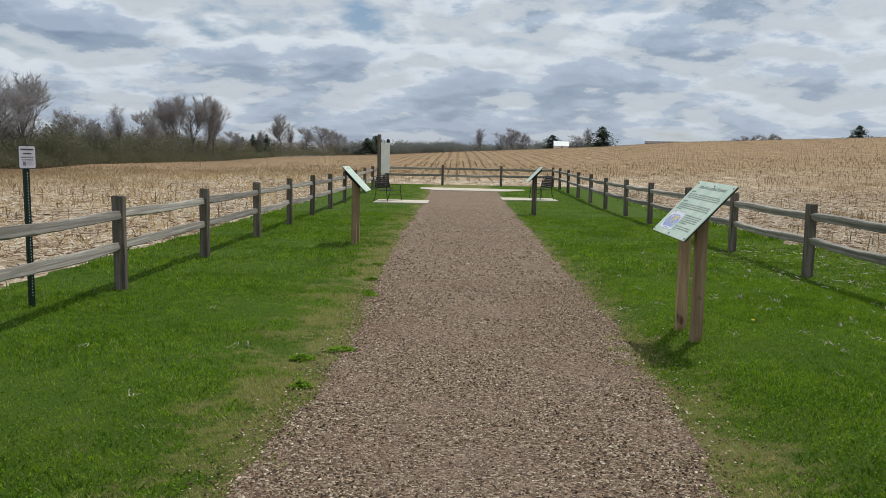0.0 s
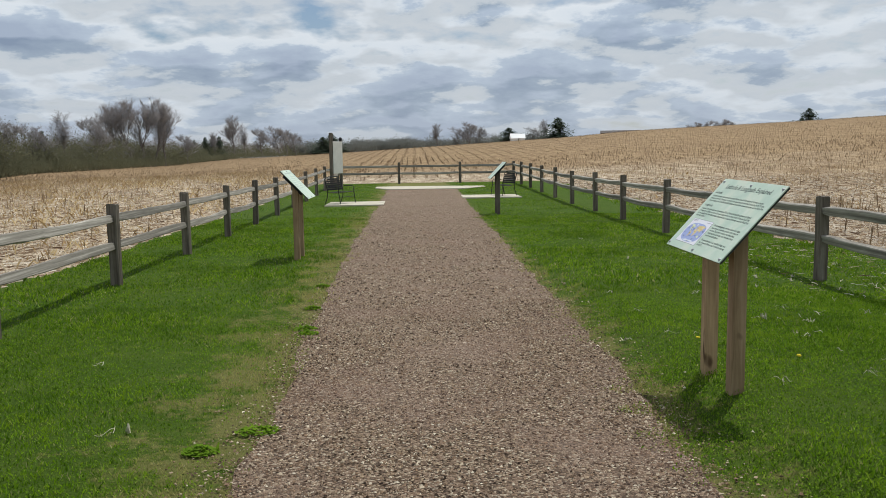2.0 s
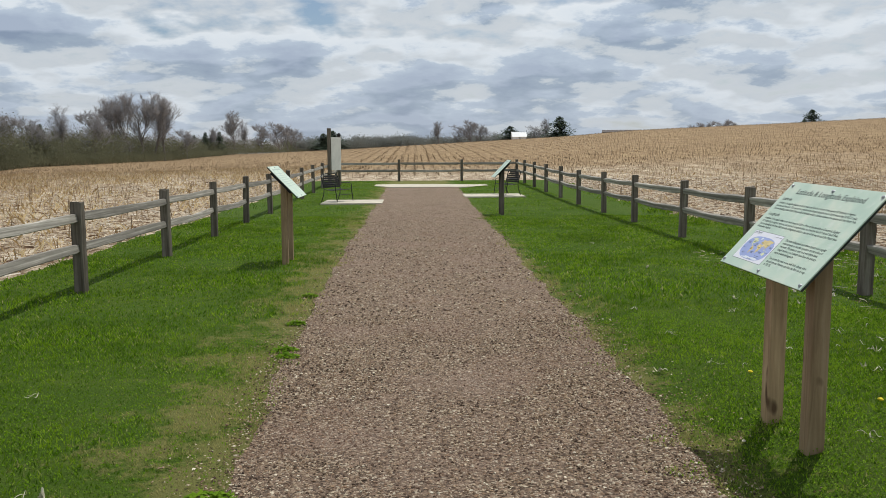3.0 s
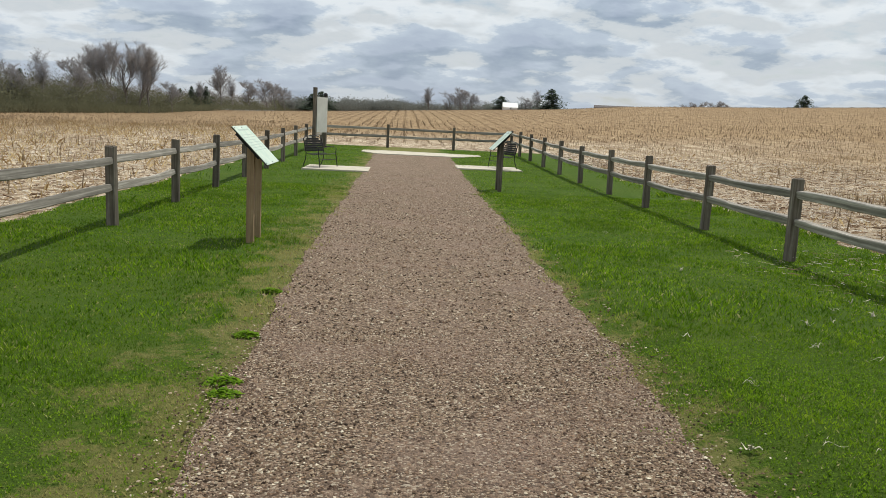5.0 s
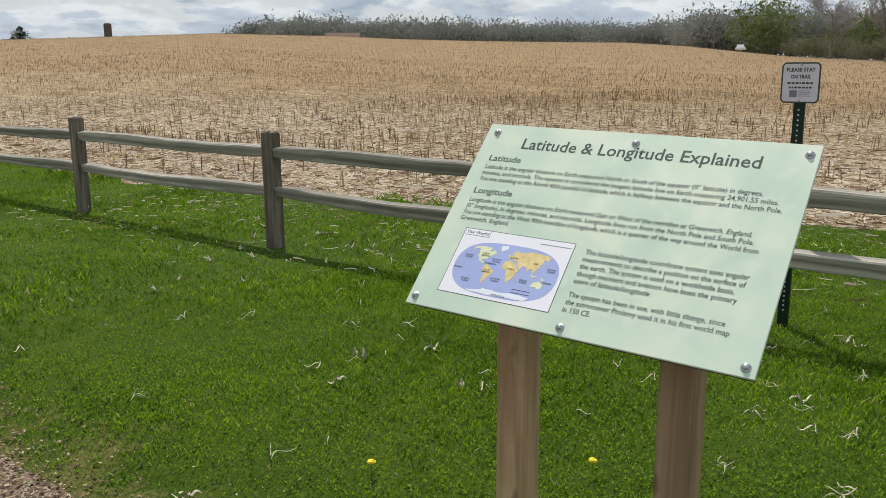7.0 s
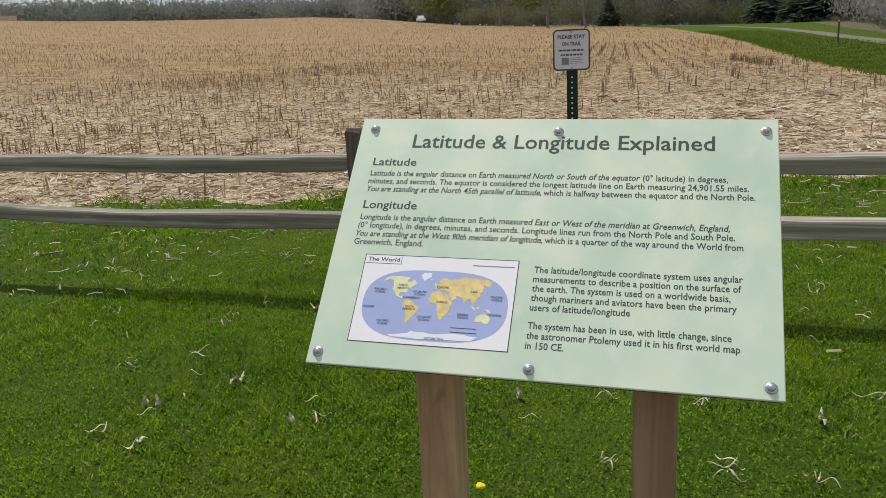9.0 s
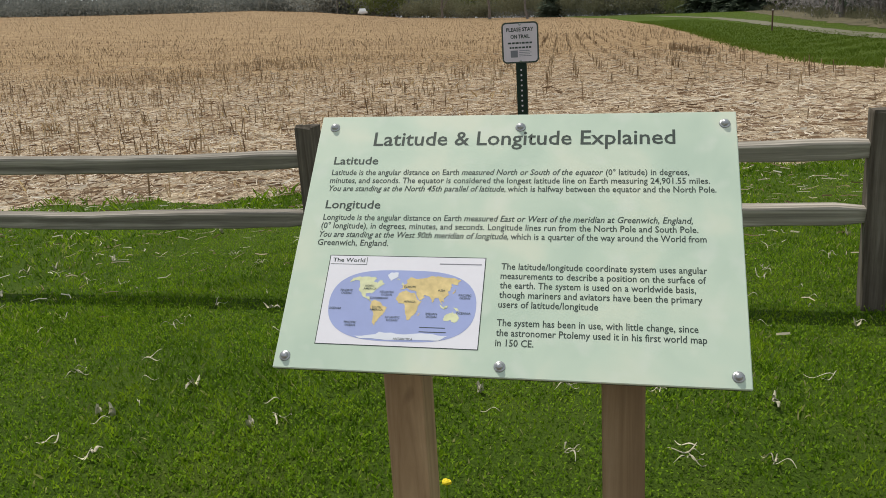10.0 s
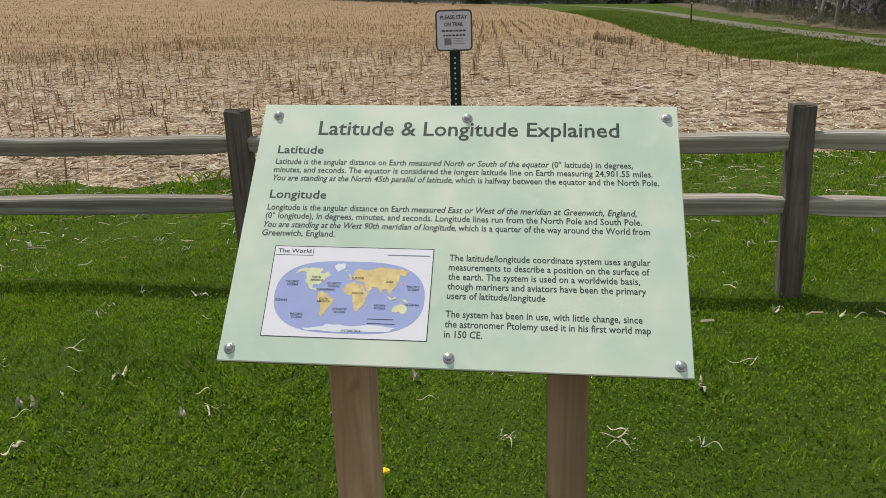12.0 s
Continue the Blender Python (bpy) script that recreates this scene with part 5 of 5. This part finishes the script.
def pebbles(x, y, low, high):
    """Angular little stones, each an uneven eight-sided lump."""
    n = len(x)
    r = rng.uniform(low, high, n) * rng.choice([0.6, 0.8, 1.0, 1.3], n)
    base = np.array([[1, 0, 0], [0, 1, 0], [-1, 0, 0], [0, -1, 0], [0, 0, 1], [0, 0, -1]], float)
    v = base[None] * r[:, None, None] * rng.uniform(0.6, 1.3, (n, 6, 1))
    v += rng.normal(size=(n, 6, 3)) * r[:, None, None] * 0.22
    v[:, :, 2] *= 0.6
    a = rng.uniform(0, 2 * np.pi, n)[:, None]
    c, s = np.cos(a), np.sin(a)
    vx, vy = v[:, :, 0] * c - v[:, :, 1] * s, v[:, :, 0] * s + v[:, :, 1] * c
    z = height(x, y)[:, None] + 0.014 + r[:, None] * 0.25
    v = np.stack([vx + x[:, None], vy + y[:, None], v[:, :, 2] + z], -1)
    f_ = np.array([[0, 1, 4], [1, 2, 4], [2, 3, 4], [3, 0, 4], [1, 0, 5], [2, 1, 5], [3, 2, 5], [0, 3, 5]])
    f_ = (np.arange(n)[:, None, None] * 6 + f_[None]).reshape(-1, 3)
    ob = part("gravel", mesh_np("gravel", v.reshape(-1, 3), f_, M_PEBBLE, True), M_PEBBLE)
    return tagged(ob, "loose crushed grey and pink stones on the path", "gravel", kind="stuff")


def path_places(y0, y1, per):
    x, y = scatter(-1.5, 1.75, y0, y1, per)
    out = np.maximum(path_left(y) - x, x - path_right(y))
    k = rng.random(len(x)) < np.where(out < 0, 1.0, 0.8 * np.exp(-np.maximum(out, 0) / 0.12))
    return x[k], y[k]


px_, py_ = path_places(1.2, 11.0, 3900)
edge_ = np.clip(np.abs(px_ - 0.1) / 1.1, 0, 1) ** 2
k_ = rng.random(len(px_)) < np.clip(1.25 - (py_ - 1.2) / 22, 0, 1) * (0.50 + 0.5 * edge_ + 0.2 * np.sin(px_ * 4.1 + 2 * np.sin(py_ * 1.3)))
pebbles(px_[k_], py_[k_], 0.0045, 0.0092)
px_, py_ = path_places(11.0, 34.0, 420)
k_ = rng.random(len(px_)) < np.clip(0.95 - (py_ - 11.0) / 20, 0.0, 1)
pebbles(px_[k_], py_[k_], 0.007, 0.014)


def stalks(x, y, low, high, r, mat, name, label):
    """Cut corn stalks: leaning three-sided stems."""
    n = len(x)
    h = rng.uniform(low, high, n)
    lx, ly = rng.normal(size=n) * 0.13 * h, rng.normal(size=n) * 0.13 * h
    rr = r * rng.uniform(0.7, 1.2, n)
    a0 = rng.uniform(0, 2 * np.pi, n)
    z = height(x, y) - 0.06
    v = np.empty((n, 6, 3))
    for k in range(3):
        a = a0 + 2 * np.pi * k / 3
        v[:, k] = np.stack([x + rr * np.cos(a), y + rr * np.sin(a), z], -1)
        v[:, 3 + k] = np.stack([x + lx + rr * 0.8 * np.cos(a), y + ly + rr * 0.8 * np.sin(a), z + h + 0.05 + 0.02 * k], -1)
    f_ = np.array([[0, 1, 4, 3], [1, 2, 5, 4], [2, 0, 3, 5]])
    f_ = (np.arange(n)[:, None, None] * 6 + f_[None]).reshape(-1, 4)
    ob = part(name, mesh_np(name, v.reshape(-1, 3), f_, mat), mat)
    return tagged(ob, label, "stubble", kind="stuff")


def in_field(x, y):
    enclosure = (x > -5.5) & (x < lawn_right(y) + 0.15) & (y > -8) & (y < 45.6)
    grass_strip = (x > 17) & (y < verge_edge(x) + 0.8)
    return ~(enclosure | grass_strip)


def field_rows(x0, x1, y0, y1, per, gap=0.76):
    """Places along planting rows that run with y, or with x on the near right."""
    n_rows = int((x1 - x0) / gap)
    n = int((y1 - y0) * per)
    x = x0 + gap * np.repeat(np.arange(n_rows), n) + rng.normal(size=n_rows * n) * 0.05
    y = rng.uniform(y0, y1, n_rows * n)
    return x, y


def keep_stubs(x, y):
    clump = np.sin(x * 0.9 + 2 * np.sin(y * 0.21)) * np.sin(y * 0.55 + 1.3 * np.sin(x * 0.17))
    band = 0.5 + 0.5 * np.sin(x * 0.23 + 0.06 * y)
    near_right = (x > 0) & (x < 19) & (y < 11)
    p = np.clip(0.40 + 0.45 * clump + 0.25 * band, 0.06, 1.0) * np.where(near_right, 0.10, 1.0) * np.clip((np.maximum(np.abs(x - 0.5) - 4.5, np.abs(y - 20) - 25) + 1.5) / 12, np.where((x > 0) & (y < 44), 0.75, 0.2), 1)
    return in_field(x, y) & (rng.random(len(x)) < p)


pairs = [field_rows(6.6, 70, 11, 95, 3.0), field_rows(-60, -4.7, -2, 100, 3.0), field_rows(-4.7, 6.6, 50.5, 110, 4.0)]
ry_, rx_ = field_rows(-14, 11, 8.0, 75, 3.2)
pairs.append((rx_, ry_ + 0.1 * (rx_ - 8)))
fx_, fy_ = np.concatenate([p[0] for p in pairs]), np.concatenate([p[1] for p in pairs])
k_ = keep_stubs(fx_, fy_)
fx_, fy_ = fx_[k_], fy_[k_]
far_ = np.hypot(fx_, fy_ - 6) > 34
stalks(fx_[~far_], fy_[~far_], 0.10, 0.34, 0.012, M_STALK, "corn_stubble", "cut corn stalks standing in rows in the field")
stalks(fx_[far_], fy_[far_], 0.05, 0.20, 0.012, M_FARSTALK, "corn_stubble", "sunlit straw-coloured stubble further out in the field")
# sparser, thicker tufts far off, where single stalks merge
aa_ = np.radians(rng.uniform(-38, 98, 56000))
dd_ = np.sqrt(rng.uniform(60 ** 2, 225 ** 2, 56000))
fx_, fy_ = dd_ * np.sin(aa_), 6 + dd_ * np.cos(aa_)
fx_ = np.round(fx_ / 1.52) * 1.52 + rng.normal(size=56000) * 0.16
k_ = in_field(fx_, fy_) & (rng.random(56000) < 0.8) & ~((fx_ < -58) & (fy_ > 0))
stalks(fx_[k_], fy_[k_], 0.05, 0.13, 0.022, M_FARSTALK, "corn_stubble", "far rows of cut corn stalks up the hill")


# denser standing stands and single clumps near the grass strip
sx_ = rng.uniform(27, 43, 480)
sy_ = 23.6 - 0.457 * (sx_ - 30.7) + rng.uniform(0, 1, 480) * 8 + np.sin(sx_ * 0.8) * 0.7 + np.sin(sx_ * 2.3) * 0.3
tx2_ = rng.uniform(33, 40, 160)
ty2_ = 4.7 + 0.2 * (tx2_ - 33) + rng.normal(size=160) * 0.12
ccx_, ccy_ = rng.uniform(9.5, 22, 46), rng.uniform(9, 27, 46)
kx_ = (ccx_[:, None] + rng.normal(size=(46, 9)) * 0.13).ravel()
ky_ = (ccy_[:, None] + rng.normal(size=(46, 9)) * 0.35).ravel()
hx_ = 11.45 + rng.normal(size=110) * 0.06
hy_ = rng.uniform(13.6, 27.5, 110)
sx_, sy_ = np.concatenate([sx_, tx2_, kx_, hx_]), np.concatenate([sy_, ty2_, ky_, hy_])
stalks(sx_, sy_, 0.10, 0.30, 0.011, M_STALK, "corn_stubble", "brown standing patches of cut corn stalks")


def litter(x, y, low, high, wide, mat, name, label, lift=0.03, curl=0.25):
    """Dry leaf strips lying about: two bent quads each."""
    n = len(x)
    l = rng.uniform(low, high, n)
    w = wide * rng.uniform(0.5, 1.4, n)
    a = rng.normal(size=n) * 0.7 + np.where(rng.random(n) < 0.5, 0.2, 1.7)
    b = a + rng.normal(size=n) * 0.5
    z = height(x, y) - 0.02 + rng.random(n) ** 2 * lift
    t1, t2 = rng.normal(size=n) * curl * l * 0.4, rng.normal(size=n) * curl * l * 0.4
    c, s = np.cos(a), np.sin(a)
    c2, s2 = np.cos(b), np.sin(b)
    roll = rng.normal(size=n) * 0.5 * w
    v = np.stack([np.stack([x - c * l / 2 - s * w / 2, y - s * l / 2 + c * w / 2, z + np.abs(t1) + roll], -1), np.stack([x - c * l / 2 + s * w / 2, y - s * l / 2 - c * w / 2, z + np.abs(t1) - roll], -1),
                  np.stack([x + s * w / 2, y - c * w / 2, z + 0.01 - roll], -1), np.stack([x - s * w / 2, y + c * w / 2, z + 0.01 + roll], -1),
                  np.stack([x + c2 * l / 2 + s2 * w / 3, y + s2 * l / 2 - c2 * w / 3, z + np.abs(t2) - roll], -1), np.stack([x + c2 * l / 2 - s2 * w / 3, y + s2 * l / 2 + c2 * w / 3, z + np.abs(t2) + roll], -1)], 1)
    f_ = np.array([[0, 1, 2, 3], [3, 2, 4, 5]])
    f_ = (np.arange(n)[:, None, None] * 6 + f_[None]).reshape(-1, 4)
    ob = part(name, mesh_np(name, v.reshape(-1, 3), f_, mat), mat)
    return tagged(ob, label, "litter", kind="stuff")


lx_, ly_ = [], []
for x0, x1, y0, y1, per, reach in ((6.5, 46, -2, 46, 330, 11.0), (-34, -4.6, 2, 60, 170, 8.0), (-5, 16, 45.6, 75, 26, 8.0)):
    x, y = scatter(x0, x1, y0, y1, per)
    off = np.maximum(np.maximum(x - 7.0, -4.6 - x), np.maximum(y - 45.6, 0)) + np.maximum(y - 22, 0) * 0.5
    k_ = in_field(x, y) & (rng.random(len(x)) < np.exp(-np.maximum(off, 0) / reach))
    lx_.append(x[k_])
    ly_.append(y[k_])
litter(np.concatenate(lx_), np.concatenate(ly_), 0.05, 0.30, 0.0095, M_LITTER, "corn_litter", "dry pale corn leaves and husks strewn on the soil", 0.08)
x, y = scatter(-42, -4.8, 3, 80, 22)
k_ = in_field(x, y) & (np.sin(x * 0.8 + np.sin(y * 0.3)) * np.sin(y * 0.5 + x * 0.2) > rng.uniform(-1.0, 0.6, len(x)))
blades(x[k_], y[k_], 0.08, 0.26, 0.022, M_GOLD, "corn_leaves", "golden dry corn leaves hanging from the stubble")
x, y = scatter(7.5, 52, 10, 62, 10)
k_ = in_field(x, y) & (np.sin(x * 0.9 + np.sin(y * 0.4)) * np.sin(y * 0.6 + x * 0.2) > rng.uniform(-0.8, 0.8, len(x)))
blades(x[k_], y[k_], 0.06, 0.20, 0.018, M_GOLD, "corn_leaves", "dry brown corn leaves among the cut stalks")

x, y = scatter(4.0, 10.0, 1.5, 16.0, 110)
k_ = (x < lawn_right(y) + 0.1) & (rng.random(len(x)) < np.clip(1.0 - (lawn_right(y) - x) / 4.2, 0.03, 1))
litter(x[k_], y[k_], 0.03, 0.15, 0.0045, M_LITTER, "corn_litter", "dry corn leaves blown onto the grass edge", 0.11)


def husk_mesh(seed, long, wide, strips):
    """A dry husk: one or more curled strips with thickness that spring from one end."""
    rnd = random.Random(seed)
    n, vs, fs = 9, [], []
    for k in range(strips):
        bend, a = rnd.uniform(-1.8, 1.8), rnd.uniform(-0.9, 0.9) * (k > 0)
        reach, lift = long * rnd.uniform(0.65, 1.05), rnd.uniform(0.6, 1.5)
        x = y = 0.0
        o0 = len(vs)
        for i in range(n + 1):
            t = i / n
            w = wide * (0.18 + math.sin(math.pi * min(0.97, t * 0.95 + 0.05)) ** 0.8) * rnd.uniform(0.93, 1.07) / 2
            z = 0.030 + lift * wide * 0.7 * math.sin(t * 4.2 + seed) + 0.012 * math.sin(t * 6 + 2 * k) + 0.006 * k
            dx, dy = math.cos(a), math.sin(a)
            cup = wide * 0.22 * math.sin(t * 3 + k)
            for dz in (0.0, -0.0015):
                for q, zz in ((-1, cup), (0, -0.08 * wide), (1, cup * 0.7)):
                    vs.append((x - dy * w * q, y + dx * w * q, z + zz + dz))
            x, y, a = x + dx * reach / n, y + dy * reach / n, a + bend / n
        for i in range(n):
            o, p = o0 + i * 6, o0 + i * 6 + 6
            fs += [(o, o + 1, p + 1, p), (o + 1, o + 2, p + 2, p + 1), (o + 4, o + 3, p + 3, p + 4), (o + 5, o + 4, p + 4, p + 5), (o, p, p + 3, o + 3), (o + 2, o + 5, p + 5, p + 2)]
    me = mesh_np("corn_husk", vs, fs, M_HUSK)
    for p in me.polygons:
        p.use_smooth = True
    return me


HUSKS = [husk_mesh(k, l, w, c) for k, (l, w, c) in enumerate(((0.10, 0.004, 1), (0.14, 0.004, 2), (0.065, 0.014, 3), (0.05, 0.019, 2), (0.11, 0.006, 2), (0.08, 0.004, 1), (0.09, 0.005, 4)))]
rh = random.Random(9)
for k in range(230):
    x, y = rh.uniform(1.9, 7.6), rh.gauss(7.6, 3.2) if k < 270 else rh.uniform(2, 16)
    if rh.random() > 0.25 + 0.75 * min(1, (x - 1.5) / 3.5) or not 0.5 < y < 18:
        continue
    ob = part("corn_husk", HUSKS[rh.randrange(7)], M_HUSK, None, "", pose(x, y, ground_z(x, y), rh.uniform(-12, 12), rh.uniform(-12, 12), rh.uniform(0, 360)))
    tagged(ob, "dry pale corn husk lying on the grass", "husk", "husks on the lawn")
SEEN = ((3.32, 9.54), (3.3, 9.17), (3.31, 8.88), (2.91, 9.07), (3.03, 9.01), (2.74, 9.18), (2.62, 8.94), (3.01, 8.39), (5.0, 6.32), (5.89, 5.77), (6.14, 6.17), (3.67, 6.17), (3.43, 6.85), (2.89, 6.79), (3.16, 7.49), (3.38, 7.62), (2.12, 8.5),
        (1.62, 8.71), (3.65, 8.03), (3.62, 7.8), (3.63, 7.07), (3.77, 7.18), (2.86, 7.21), (4.43, 11.79), (-1.9, 3.4), (-2.2, 5.2), (-1.6, 2.6), (-3.1, 6.6), (-2.6, 8.4), (-1.9, 4.6), (-1.93, 6.75), (-1.85, 6.72))
for x, y in SEEN:
    ob = part("corn_husk", HUSKS[rh.randrange(7)], M_HUSK, None, "", pose(x, y, ground_z(x, y), 0, 0, rh.uniform(0, 360)))
    tagged(ob, "dry pale corn husk lying on the grass", "husk", "husks on the lawn")


def dandelion(x, y):
    root = thing("dandelion", "small yellow dandelion in the lawn", "flower", pose(x, y, ground_z(x, y)), "dandelions in the lawn")
    part("stem", tubes("stem", [([(0, 0, 0), (0.004, 0, 0.06)], [0.0025, 0.002])], M_BLADE, 5), M_BLADE, root, "green stem")
    b = bmesh.new()
    bmesh.ops.create_uvsphere(b, u_segments=12, v_segments=6, radius=0.017, matrix=Matrix.Translation((0.004, 0, 0.065)) @ Matrix.Diagonal((1, 1, 0.5, 1)))
    for v in b.verts:
        v.co += v.co.normalized() * rh.uniform(-0.003, 0.003)
    part("flower_head", b, M_YELLOW, root, "yellow flower head")


for x, y in ((2.55, 7.56), (2.05, 8.20), (3.3, 5.2)):
    dandelion(x, y)


def weed_clump(x, y, wide, seed):
    """A low rosette of broad green leaves at the path's edge."""
    r = np.random.default_rng(seed)
    n = 150
    a, d = r.uniform(0, 2 * np.pi, n), wide * np.sqrt(r.random(n))
    cx, cy = d * np.cos(a), d * np.sin(a) * 0.7
    turn, size = r.uniform(0, 2 * np.pi, n), r.uniform(0.010, 0.024, n)
    z = 0.015 + 0.05 * (1 - d / wide) * r.random(n)
    tilt = r.normal(size=n) * 0.4
    q = np.stack([np.stack([cx + np.cos(turn + t) * size * w, cy + np.sin(turn + t) * size * w, z + size * w * np.cos(t) * tilt], -1) for t, w in ((0, 1.3), (1.57, 0.6), (3.14, 1.1), (4.71, 0.6))], 1)
    ob = part("weed_clump", mesh_np("weed_clump", q.reshape(-1, 3), np.arange(n * 4).reshape(-1, 4), M_CLOVER), M_CLOVER, None, "", pose(x, y, ground_z(x, y)))
    tagged(ob, "low green weed clump at the gravel path's edge", "weed", "weeds along the path")


for k, (x, y, wide) in enumerate(((-1.08, 6.69, 0.13), (-1.34, 6.37, 0.10), (-1.18, 9.63, 0.12), (-1.12, 9.40, 0.10), (-1.24, 10.69, 0.09), (-1.2, 5.6, 0.08), (-1.3, 12.2, 0.1))):
    weed_clump(x, y, wide, 300 + k)
